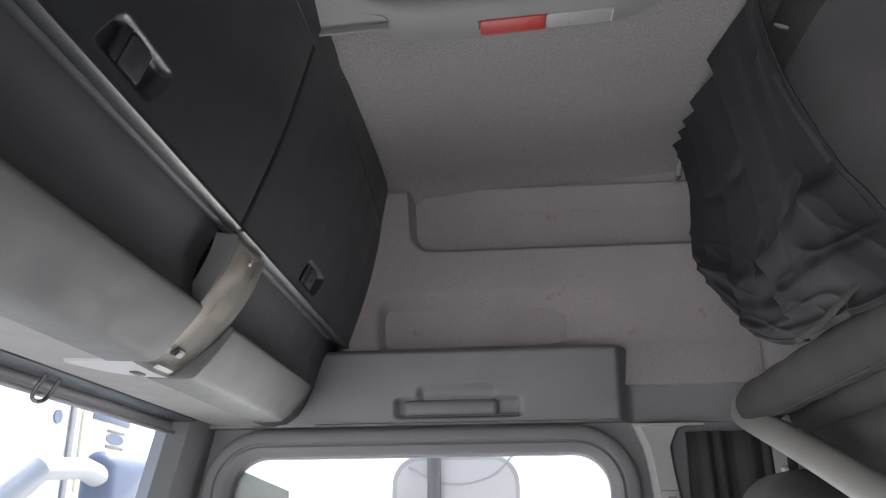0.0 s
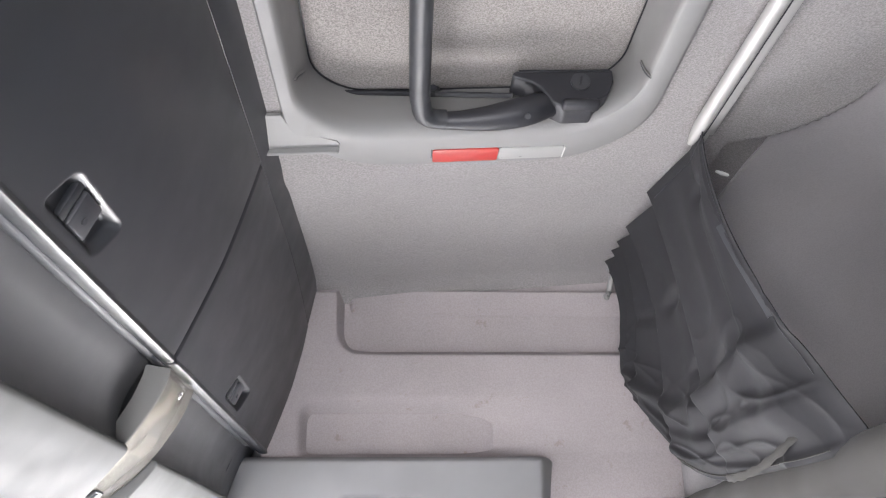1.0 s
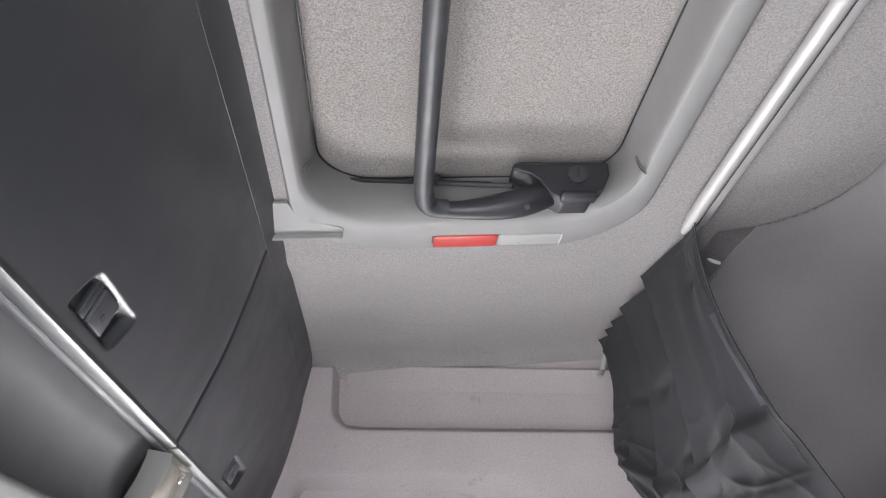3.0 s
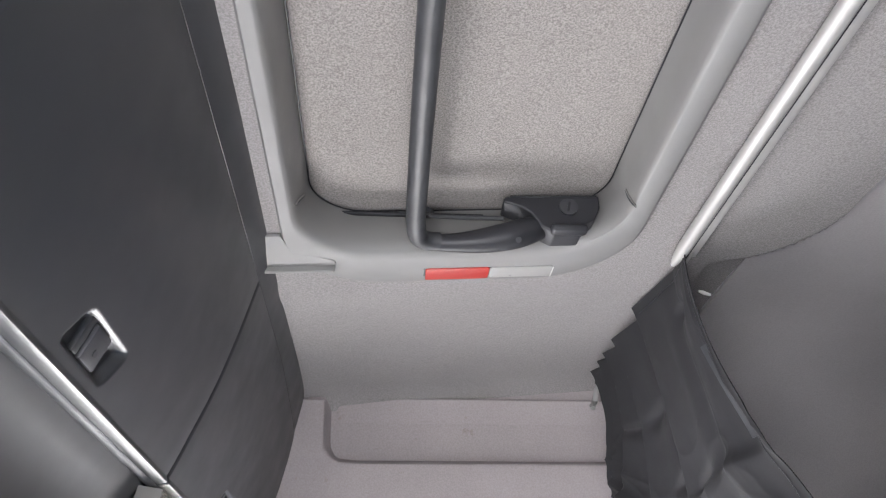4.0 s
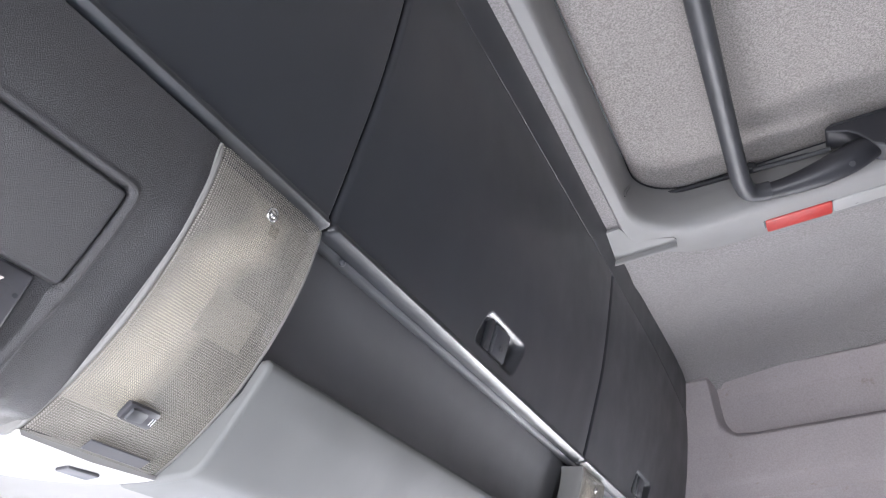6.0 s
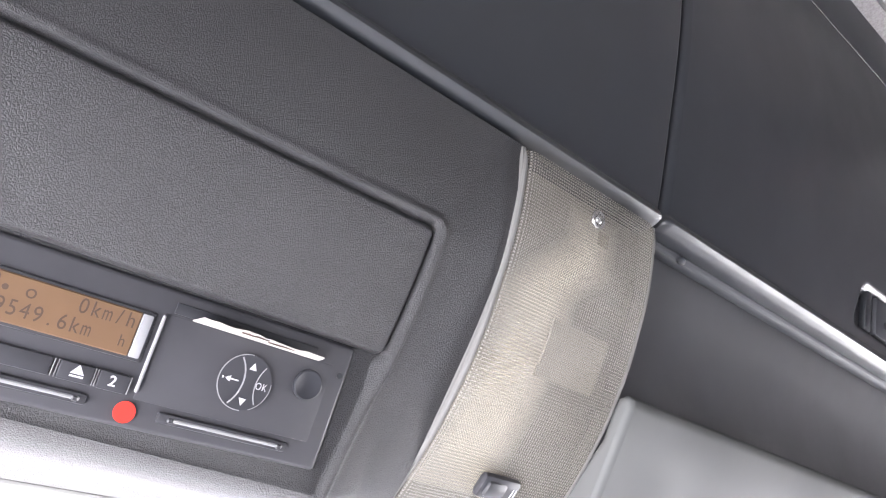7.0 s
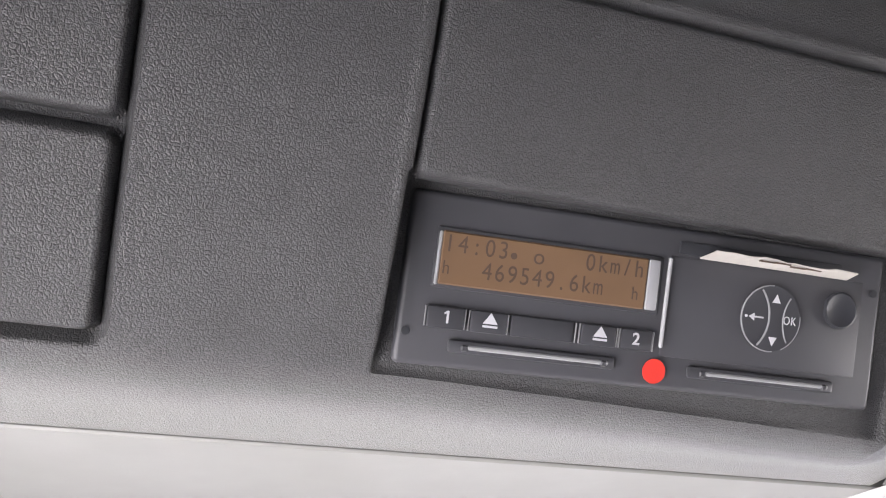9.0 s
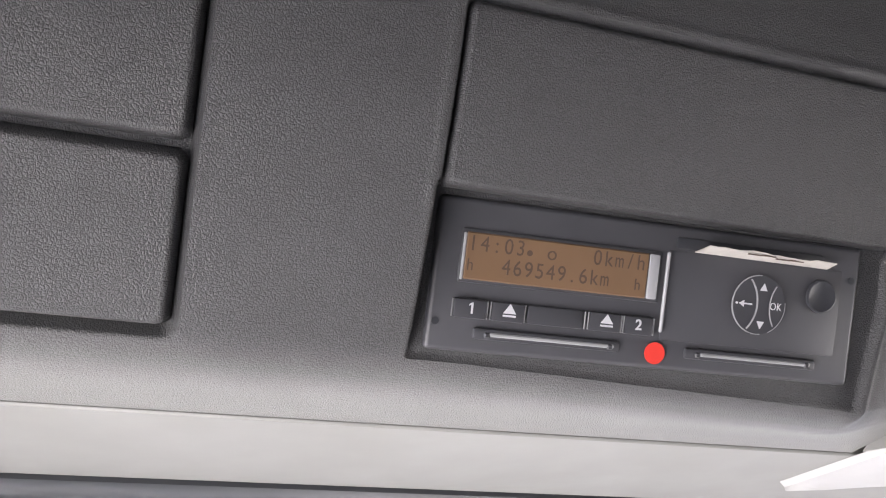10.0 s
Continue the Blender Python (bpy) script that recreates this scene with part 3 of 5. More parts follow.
def shelf_front(y0, y1, label):
    ob = part("shelf_front", prism(LOW, y0, y1), M_PANEL, angle=60)
    tagged(ob, label, "panel", "shelf fronts", "structure")
    return bevelled(ob, 0.004, 3, 60)


shelf_front(0.2525, 0.9305, "light grey curved front of the open shelf")
shelf_front(1.0445, 1.50, "light grey curved end front of the open shelf")
end = part("shelf_end", prism([(x - 0.012, z) for x, z in [(-0.366, 1.962), (-0.372, 1.945), (-0.383, 1.920), (-0.394, 1.890), (-0.404, 1.860), (-0.417, 1.832), (-0.434, 1.808), (-0.456, 1.792), (-0.485, 1.787), (-0.52, 1.786), (-0.52, 1.965)]], 1.5305, 1.665), M_DARK, angle=60)
tagged(end, "grey end cheek of the shelf at the door", "panel", kind="structure")

under = part("header_underside", prism([(-0.5095, 1.7852), (-0.60, 1.7890), (-0.620, 1.7910), (-0.620, 1.805), (-0.5095, 1.80)], -0.46, 1.60), M_TRIM)
tagged(under, "pale plastic trim over the windscreen", "trim", kind="structure")
bevelled(under, 0.001, 1)

# ======== console with recorder, on the driver's side ========
CON = [(-0.3525, 1.944), (-0.3645, 1.914), (-0.3775, 1.8865), (-0.3945, 1.8625), (-0.4135, 1.8405), (-0.434, 1.818), (-0.453, 1.7995), (-0.467, 1.7908), (-0.480, 1.7878), (-0.508, 1.7862)]
con_place, CON_LEN = profile_place(CON)
con_table = [(con_place(0, k * CON_LEN / 200)[0][2], k * CON_LEN / 200) for k in range(201)]


def con_s(z):
    return min(con_table, key=lambda q: abs(q[0] - z))[1]


# the recorder's face has its own axes: x along the cab, y up the face, z out of it
f_along = Vector((0.0526, 0.9983, -0.0244)).normalized()
f_out = f_along.cross(Vector((0.5361, -0.0077, 0.8441))).normalized()
TM = Matrix((f_along, f_out.cross(f_along), f_out)).transposed().to_4x4()
TM.translation = (-0.4397, -0.0005, 1.8167)

S_TOP, S_MID, S_BOT = con_s(1.8885), con_s(1.8378), con_s(1.7945)
D_TOP, D_MID, D_BOT = con_s(1.908), con_s(1.8385), con_s(1.7945)
BY0, BY1 = -0.0955, 0.1025


def face_h(y, s):
    """How far the recorder's face stands over the console's curve."""
    p, n = con_place(y, s)
    n = Vector(n)
    return (TM.translation - Vector(p)).dot(f_out) / n.dot(f_out)


def ease(t):
    t = max(0.0, min(1.0, t))
    return t * t * (3 - 2 * t)


def side_edge(s):
    return BY1 + 0.0005 - 0.0085 * (s - S_MID) / (S_BOT - S_MID)


def con_h(y, s):
    low = ease((s - S_MID) / 0.012)
    lower = ease((s - S_MID + 0.030) / 0.080)
    # the surface swells towards the lamp beside it, and rises to meet the recorder's lower edge
    h = 0.0045 * step(0.112 - 0.014 * lower - y, 0.026) * ease(s / 0.03) * step(s - CON_LEN + 0.030, 0.014)
    sill = max(0.0, face_h(y, min(s, S_BOT)) - 0.0002) * ease((y - BY0) / 0.03) * ease((0.1340 - y) / 0.040)
    sill *= low * (1 - ease((s - S_BOT) / 0.040))
    h = 0.5 * (h + sill + math.sqrt((h - sill) ** 2 + 1.5e-6)) - 0.0006
    # shallow seat of the cover
    d = rr(y, s, BY0 + 0.0011, BY1 - 0.0009, S_TOP - 0.0017, S_MID + 0.003, 0.006)
    h -= 0.0046 * step(d, 0.0016)
    # bay of the recorder: steep at one side, sloping at the other, running out below
    if S_MID - 0.002 < s < S_BOT:
        floor = face_h(y, s) - 0.0022
        h = min(h, max(floor, h - max(0.0, side_edge(s) - y) * 0.9, h - 0.02 * ease((y - BY0) / 0.004)))
    d = rr(y, s, -0.44, -0.1725, D_TOP, D_BOT + 0.002, 0.006)
    h -= 0.0065 * step(d, 0.003)
    # a fine raised edge round the recorder's bay
    e = rr(y, s, BY0 - 0.0016, BY1 + 0.0018, S_TOP - 0.0040, S_BOT + 0.02, 0.007)
    h += (0.0005 + 0.0009 * ease((y - 0.05) / 0.05)) * math.exp(-(e / 0.0017) ** 2) * (1 - low)
    # worn edge of the bay's sloping side
    if s > S_MID:
        h += 0.0020 * math.exp(-((y - side_edge(s) - 0.0012) / 0.0024) ** 2) * low * (1 - ease((s - S_BOT) / 0.012))
    return h


cu = lines((-0.46, -0.182, 10), (-0.182, -0.166, 12), (-0.166, -0.102, 6), (-0.102, -0.088, 16), (-0.088, 0.085, 16), (0.085, 0.106, 26), (0.106, 0.1385, 12))
cv = lines((0, S_TOP - 0.012, 6), (S_TOP - 0.012, S_TOP + 0.008, 16), (S_TOP + 0.008, S_MID - 0.004, 8), (S_MID - 0.004, S_MID + 0.014, 18), (S_MID + 0.014, S_BOT - 0.008, 12), (S_BOT - 0.008, S_BOT + 0.008, 14), (S_BOT + 0.008, CON_LEN, 10),
           (D_TOP - 0.004, D_TOP + 0.006, 8), (D_BOT - 0.006, D_BOT + 0.006, 8))
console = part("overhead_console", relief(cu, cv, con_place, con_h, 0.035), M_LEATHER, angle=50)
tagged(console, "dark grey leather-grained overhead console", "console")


def cover(name, y0, y1, s0, s1, label, lift=-0.0006, r=0.005):
    def h(y, s):
        d = rr(y, s, y0, y1, s0, s1, r)
        t = max(0.0, min(1.0, -d / 0.0035))
        return lift - 0.005 * (1 - t) ** 2
    us = lines((y0, y0 + 0.008, 10), (y0 + 0.008, y1 - 0.008, 12), (y1 - 0.008, y1, 10))
    vs = lines((s0, s0 + 0.008, 10), (s0 + 0.008, s1 - 0.008, 10), (s1 - 0.008, s1, 10))
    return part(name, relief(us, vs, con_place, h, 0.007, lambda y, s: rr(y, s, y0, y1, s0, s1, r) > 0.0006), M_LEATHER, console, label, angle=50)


cover("cover", BY0 + 0.0022, BY1 - 0.0020, S_TOP - 0.0005, S_MID, "blank grained cover with rounded corners")
cover("drawer", -0.44, -0.1755, D_TOP + 0.002, D_MID - 0.0012, "grained drawer front")
cover("drawer", -0.44, -0.1755, D_MID + 0.0012, D_BOT - 0.001, "grained drawer front")

# ---- digital tachograph ----
def on_face(x, y, z=0.0):
    return TM @ Matrix.Translation((x, y, z))


tacho = thing("tachograph", "black digital tachograph with an amber display", "tachograph")


def tpart(name, bm, material, parent=None, label="", m=None):
    ob = part(name, bm, material, parent or tacho, label)
    ob.data.transform(m or TM)
    return ob


case = tpart("case", rbox((-0.0008, 0.0022, -0.016), (0.1766, 0.0560, 0.032), 0.0022, 3), M_TACHO)
tpart("display_bezel", rbox((-0.0402, 0.0093, 0.0004), (0.0790, 0.0196, 0.0014), 0.0007, 2), M_KEY, case)
lcd = tpart("display", rbox((-0.0420, 0.0093, 0.0010), (0.0716, 0.0172, 0.0012), 0.0005, 1), M_LCD, case, "amber liquid crystal display")
tpart("display_edge", rbox((-0.0040, 0.0093, 0.0013), (0.0042, 0.0172, 0.0016), 0.0007, 2), M_SILVER, case, "bright rounded edge of the display")
tpart("display_edge", rbox((-0.0784, 0.0090, 0.0011), (0.0012, 0.0172, 0.0012), 0.0004, 1), M_SILVER, case)
tpart("divider", rbox((0.0017, 0.0040, 0.0012), (0.0013, 0.0308, 0.0014), 0.0004, 1), M_SILVER, case, "thin bright dividing line")
for text, x, y, size, pitch in (("14:03", -0.0754, 0.0137, 0.0080, 0.0045), ("0km/h", -0.0272, 0.0137, 0.0080, 0.0044), ("469549.6km", -0.0621, 0.0062, 0.0080, 0.00428),
                                ("h", -0.0757, 0.0060, 0.0062, 0.005), ("h", -0.0102, 0.0055, 0.0062, 0.005)):
    for i, ch in enumerate(text):
        letters(ch, size, M_INK, lcd, on_face(x + i * pitch, y, 0.00165), "digit" if ch.isdigit() else "letter", 0.0001, 0.62 if ch == "m" else 0.88)
letters("o", 0.0074, M_INK, lcd, on_face(-0.0452, 0.0133, 0.00165), "symbol", 0.0001, 1.0)
tpart("symbol", disc(0.0011, Matrix.Translation((-0.0538, 0.0126, 0.0016)), 0.0002, 14), M_INK, lcd)

# keys under the display
for x, w in ((-0.0737, 0.0135), (-0.0594, 0.0135), (-0.0410, 0.0230), (-0.0214, 0.0135), (-0.0076, 0.0125)):
    k = tpart("key", rbox((x, -0.0097, 0.0007), (w - 0.0010, 0.0070, 0.0016 if w > 0.02 else 0.0028), 0.0007, 2), M_KEY, case)
for x in (-0.0804, -0.0672, -0.0660, -0.0529, -0.0294, -0.0281, -0.0147, -0.0138, -0.0014):
    tpart("key_edge", rbox((x, -0.0097, 0.0014), (0.0003, 0.0066, 0.0010), 0.0001, 1), M_BOX, case)
tpart("numeral", poly([(-0.0003, -0.0026), (0.0006, -0.0026), (0.0006, 0.0024), (-0.0001, 0.0024), (-0.0013, 0.0016), (-0.0013, 0.0008), (-0.0003, 0.0014)], Matrix.Translation((-0.0733, -0.0093, 0.0022)) @ Matrix.Scale(0.80, 4), 0.0002), M_PRINT, case)
letters("2", 0.0056, M_PRINT, case, on_face(-0.0080, -0.0095, 0.0023), "numeral", 0.0001, 1.0, 0.0001)
for x in (-0.0590, -0.0209):
    tpart("eject_symbol", join(poly([(-0.0025, 0.0), (0.0025, 0.0), (0.0, 0.0036)], Matrix.Translation((x, -0.0101, 0.0022)), 0.0002),
                               poly([(-0.0025, -0.0012), (0.0025, -0.0012), (0.0025, -0.0005), (-0.0025, -0.0005)], Matrix.Translation((x, -0.0101, 0.0022)), 0.0002)), M_PRINT, case)

# card slots, with a bright lower lip
for x in (-0.0430, 0.0415):
    tpart("card_slot", rbox((x, -0.0184, 0.0008), (0.0575, 0.0042, 0.0020), 0.0012, 2), M_KEY, case)
    tpart("slot_lip", rbox((x + 0.0020, -0.0184, 0.0016), (0.0490, 0.0019, 0.0012), 0.0006, 1), M_LIP, case, "dull grey card slot lip")
    for dx in (-0.0235, 0.0245):
        tpart("slot_notch", rbox((x + dx, -0.0187, 0.0018), (0.0022, 0.0022, 0.0014), 0.0005, 1), M_KEY, case)
tpart("sticker", disc(0.0042, Matrix.Translation((0.0005, -0.0195, 0.0008)), 0.0003, 28), M_REDDOT, case, "round red sticker")
for x, y in ((-0.0858, -0.0152), (0.0834, 0.0168)):
    tpart("release_hole", disc(0.0014, Matrix.Translation((x, y, 0.0001)), 0.0003, 14), M_BLACK, case)

# printer door with a four-way key and a round knob
tpart("printer_door", rbox((0.0405, 0.0030, -0.0006), (0.0770, 0.0345, 0.0017), 0.0004, 2), M_TACHO, case)


def ellipse_ring(cx, cy, a, b, w, a0, a1, m, thick, n=36):
    pts = []
    rim = [(a0 + (a1 - a0) * k / n) for k in range(n + 1)]
    pts += [(cx + a * math.cos(t), cy + b * math.sin(t)) for t in rim]
    pts += [(cx + (a - w) * math.cos(t), cy + (b - w) * math.sin(t)) for t in rim[::-1]]
    bm = bmesh.new()
    for i in range(n):
        q = [pts[i], pts[i + 1], pts[-2 - i], pts[-1 - i]]
        vs = [[bm.verts.new(m @ Vector((x, y, z))) for x, y in q] for z in (0, thick)]
        bm.faces.new(vs[1])
        for j in range(4):
            bm.faces.new((vs[0][j], vs[0][(j + 1) % 4], vs[1][(j + 1) % 4], vs[1][j]))
    return bm


DX, DY = 0.0418, 0.0032
up_z = Matrix.Translation((0, 0, 0.0017))
tpart("key_pad", poly([(DX + 0.0115 * math.cos(2 * math.pi * k / 40), DY + 0.0115 * math.sin(2 * math.pi * k / 40)) for k in range(40)], Matrix.Translation((0, 0, 0.0010)), 0.0010), M_KEY, case)
tpart("key_pad_rim", ellipse_ring(DX, DY, 0.0117, 0.0117, 0.0004, 0.5 * math.pi, 1.55 * math.pi, up_z, 0.0004), M_SILVER, case)
tpart("key_pad_rim", ellipse_ring(DX, DY, 0.0117, 0.0117, 0.0003, -0.35 * math.pi, 0.05 * math.pi, up_z, 0.0004), M_SILVER, case)
tpart("key_pad_arc", ellipse_ring(DX - 0.0125, DY, 0.0120, 0.0135, 0.0006, -0.26 * math.pi, 0.26 * math.pi, Matrix.Translation((0, 0, 0.002)), 0.0003), M_SILVER, case)
tpart("key_pad_arc", ellipse_ring(DX + 0.0165, DY, 0.0120, 0.0135, 0.0004, 0.80 * math.pi, 1.20 * math.pi, Matrix.Translation((0, 0, 0.002)), 0.0003), M_SILVER, case)
for i, ch in enumerate("OK"):
    letters(ch, 0.0042, M_PRINT, case, on_face(DX + 0.0062 + 0.0027 * i, DY - 0.0002, 0.0021), "letter", 0.0001, 0.80)
for y, s in ((0.0070, 1), (-0.0078, -1)):
    tpart("arrow", poly([(DX - 0.0002, DY + y - s * 0.0014), (DX + 0.0030, DY + y - s * 0.0014), (DX + 0.0014, DY + y + s * 0.0016)], Matrix.Translation((0, 0, 0.0020)), 0.0002), M_PRINT, case)
tpart("arrow", join(poly([(DX - 0.0088, DY), (DX - 0.0066, DY + 0.0013), (DX - 0.0066, DY - 0.0013)], Matrix.Translation((0, 0, 0.0020)), 0.0002),
                    poly([(DX - 0.0068, DY - 0.0003), (DX - 0.0030, DY - 0.0003), (DX - 0.0030, DY + 0.0003), (DX - 0.0068, DY + 0.0003)], Matrix.Translation((0, 0, 0.0020)), 0.0002),
                    disc(0.0005, Matrix.Translation((DX - 0.0098, DY, 0.0020)), 0.0002, 10)), M_PRINT, case)


def knob():
    n, rings = 28, []
    for r, z in ((0.0068, 0.0004), (0.0067, 0.0013), (0.0060, 0.0016), (0.0040, 0.0009), (0.0012, 0.0006)):
        rings.append([(0.0699 + r * math.cos(2 * math.pi * k / n), 0.0092 + r * math.sin(2 * math.pi * k / n), z) for k in range(n)])
    return loft(rings)


tpart("release_button", knob(), M_BLACK, case, "round dished button")

tpart("paper_slot", rbox((0.0370, 0.0234, 0.0001), (0.0640, 0.0044, 0.0010), 0.0004, 2), M_BLACK, case, "dark foam lip behind the paper")

# torn strip of printer paper
random.seed(4)
N_P = 18
low_edge = [(0.0125 + 0.0585 * k / N_P, 0.0204 - 0.0002 * k / N_P, 0.0010) for k in range(N_P + 1)]
top_edge = [(0.0140 + 0.0548 * k / N_P, 0.0234 - 0.0013 * k / N_P + (random.random() - 0.5) * 0.0009, 0.0088 + 0.0010 * math.sin(k * 0.5)) for k in range(N_P + 1)]
strip = thing("paper_strip", "torn strip of pale printer paper in the recorder", "paper")
paper = part("strip", loft([[TM @ Vector((x, y + d, z)) for x, y, z in e] for e, d in ((low_edge, 0), (top_edge, 0), (top_edge, 0.0004), (low_edge, 0.0004))], closed=False, loop=True), M_PAPER, strip, smooth=False)
for k in range(4):
    a = TM @ Vector((0.034 + 0.006 * k, 0.0222 - 0.0003 * k + 0.0004 * (k % 2), 0.0076))
    part("print_mark", rbox(a, (0.0006, 0.0065, 0.0003), 0), M_INK, strip)

# ======== map lamps: curved ribbed lens that runs down into a pointed foot ========
LAMP = [(-0.3495, 1.9415), (-0.3505, 1.934), (-0.3625, 1.902), (-0.3810, 1.870), (-0.3955, 1.8495), (-0.4095, 1.833), (-0.4275, 1.8155), (-0.4455, 1.8010), (-0.461, 1.7905), (-0.471, 1.7845), (-0.480, 1.7805)]
lamp_place, LAMP_LEN = profile_place(LAMP)


def lamp(y0, y1):
    w = y1 - y0
    root = thing("map_lamp", "curved ribbed clear map lamp on the overhead console", "lamp", "map lamps")

    def rim(y, s):
        e = min(y, w - y, 0.006)
        return -0.004 * (1 - max(e, 0) / 0.006) ** 2 + 0.0012 * math.sin(math.pi * min(1, s / LAMP_LEN))

    us = lines((0, 0.006, 5), (0.006, w - 0.006, 10), (w - 0.006, w, 5))
    vs = lines((0, LAMP_LEN, 60))
    lens = part("lens", relief(us, vs, lambda y, s: lamp_place(y, s), rim, 0.0018), M_LENS, root, "ribbed clear plastic lens", angle=60)
    flat = lens.data.uv_layers.new(name="along")
    steps = [(lamp_place(0, LAMP_LEN * k / 300)[0], LAMP_LEN * k / 300) for k in range(301)]
    along = [min(steps, key=lambda q: (q[0][0] - v.co.x) ** 2 + (q[0][2] - v.co.z) ** 2)[1] for v in lens.data.vertices]
    for lp in lens.data.loops:
        flat.data[lp.index].uv = (lens.data.vertices[lp.vertex_index].co.y, along[lp.vertex_index])
    part("tray", relief([0.002, w - 0.002], lines((0.003, LAMP_LEN, 160)), lamp_place, lambda y, s: -0.0110, 0.0135), M_TRAY, root, "dark tray behind the lens")

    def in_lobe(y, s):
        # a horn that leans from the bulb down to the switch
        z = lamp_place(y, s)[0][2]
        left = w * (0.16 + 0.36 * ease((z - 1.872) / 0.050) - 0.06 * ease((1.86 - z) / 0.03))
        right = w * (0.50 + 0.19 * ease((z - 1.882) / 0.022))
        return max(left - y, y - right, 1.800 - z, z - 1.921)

    # reflector glow painted in thin layers, each smaller and paler than the last
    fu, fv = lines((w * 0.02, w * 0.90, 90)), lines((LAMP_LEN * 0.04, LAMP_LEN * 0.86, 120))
    for k, coat in enumerate(M_GLOW_STEPS):
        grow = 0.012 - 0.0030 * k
        part("reflector", relief(fu, fv, lamp_place, lambda y, s: -0.0107 + 0.00012 * k, 0.0112, lambda y, s: in_lobe(y, s) > grow), coat, root, "cream leaning reflector with a painted glow", angle=70)
    zs = [(lamp_place(0, LAMP_LEN * k / 200)[0][2], LAMP_LEN * k / 200) for k in range(201)]
    s_win = [min(zs, key=lambda q: abs(q[0] - z))[1] for z in (1.8715, 1.8465)]
    part("bulb_window", relief(lines((w * 0.42, w * 0.83, 4)), lines((*s_win, 4)), lamp_place, lambda y, s: -0.0035, 0.0050), M_WINDOW, root, "pale frosted window")
    for yy, rad in ((-0.0002, 0.0019), (w + 0.0002, 0.0014)):
        edge = [Vector(lamp_place(yy, LAMP_LEN * k / 40)[0]) + Vector(lamp_place(yy, LAMP_LEN * k / 40)[1]) * (-0.0030 + 0.0012 * math.sin(math.pi * k / 40)) for k in range(40)]
        part("lens_rim", tube(edge, [rad * min(1.0, 0.35 + k * 0.3) for k in range(40)], 10), M_SIDE, root, "smooth rounded rim of the lens")
    p, n = lamp_place(w * 0.485, LAMP_LEN * 0.090)
    n = Vector(n)
    side = Vector((0, 1, 0))
    q = n.cross(side).normalized()
    ring_path = [Vector(p) + n * 0.0030 + side * (0.0042 * math.cos(a)) + q * (0.0042 * math.sin(a)) for a in (2 * math.pi * k / 24 for k in range(25))]
    part("bulb_ring", tube(ring_path, 0.0011, 8, 1.0, n), M_BULB, root, "bright ring round the bulb")
    tip = bmesh.new()
    bmesh.ops.create_uvsphere(tip, u_segments=14, v_segments=8, radius=0.0030)
    bmesh.ops.translate(tip, verts=tip.verts, vec=Vector(p) + n * 0.0022)
    part("bulb_tip", tip, M_BULB, root)
    tab = Matrix((side, q, n)).transposed().to_4x4()
    tab.translation = Vector(lamp_place(w * 0.55, LAMP_LEN * 0.132)[0]) + n * 0.0022
    hold = part("bulb_holder", rbox((0, 0, 0), (0.008, 0.008, 0.0016), 0.0007, 2), M_LENS, root, "small moulded bulb holder")
    hold.data.transform(tab)
    # rocker switch
    p, n = lamp_place(w * 0.47, LAMP_LEN * 0.785)
    n = Vector(n)
    up = (Vector(lamp_place(0, LAMP_LEN * 0.77)[0]) - Vector(lamp_place(0, LAMP_LEN * 0.80)[0])).normalized()
    m = Matrix((Vector((0, 1, 0)), up, n)).transposed().to_4x4()
    m.translation = Vector(p) + n * 0.004
    sw = part("switch", rbox((0, 0, 0), (0.027, 0.014, 0.006), 0.003, 2), M_KEY, root, "small dark rocker switch")
    sw.data.transform(m)
    rk = part("rocker", rbox((-0.003, 0.0, 0.0022), (0.016, 0.009, 0.004), 0.002, 2, Matrix.Rotation(radians(8), 4, "Y")), M_STEEL, sw)
    rk.data.transform(m)
    mk = part("mark", join(*[rbox((0.0085 + 0.002 * k, 0, 0.0032), (0.0006, 0.005, 0.0004), 0) for k in range(2)]), M_PRINT, sw)
    mk.data.transform(m)
    # pointed white foot that lies along the underside
    rings = []
    for k in range(15):
        t = k / 14
        x = -0.474 - 0.090 * t
        e = math.sqrt(max(0.0, 1 - t ** 2.2))
        y_in = 0.0
        y_out = w * e + 0.004 * (1 - e)
        z = 1.7815 + 0.004 * t
        th = 0.007 * (0.25 + 0.75 * e)
        rings.append([(x, y_in, z + 0.002), (x, y_in + 0.002, z - 0.001), (x, (y_in + y_out) / 2, z - 0.003), (x, y_out - 0.001, z - 0.001), (x, y_out, z + 0.002), (x, (y_in + y_out) / 2, z + th)])
    part("foot", loft(rings), M_FOOT, root, "smooth pointed white foot")
    p, n = lamp_place(w * 0.55, LAMP_LEN * 0.93)
    part("foot_slot", rbox((p[0] + 0.006, w * 0.55, p[2] - 0.0042), (0.009, 0.050, 0.0014), 0.0006, 1, Matrix.Rotation(radians(-25), 4, "Y")), M_KEY, root, "narrow dark slot")
    part("foot_lamp", rbox((-0.497, w * 0.60, 1.7790), (0.012, 0.026, 0.0030), 0.0012, 2), M_KEY, root)
    # grey cheek beside the lens
    for yy in (-0.0022, w + 0.0002):
        rings = []
        for q in range(21):
            (fx, _, fz), k = lamp_place(0, LAMP_LEN * q / 20)[0], 1 - 0.35 * q / 20
            rings.append([(fx - 0.002, yy, fz + 0.001), (fx - 0.002 - 0.030 * k, yy, fz + 0.001 + 0.005 * k)])
        ring2 = [[(x, y + 0.002, z) for x, y, z in r] for r in rings]
        bm = loft([r1 + r2[::-1] for r1, r2 in zip(rings, ring2)])
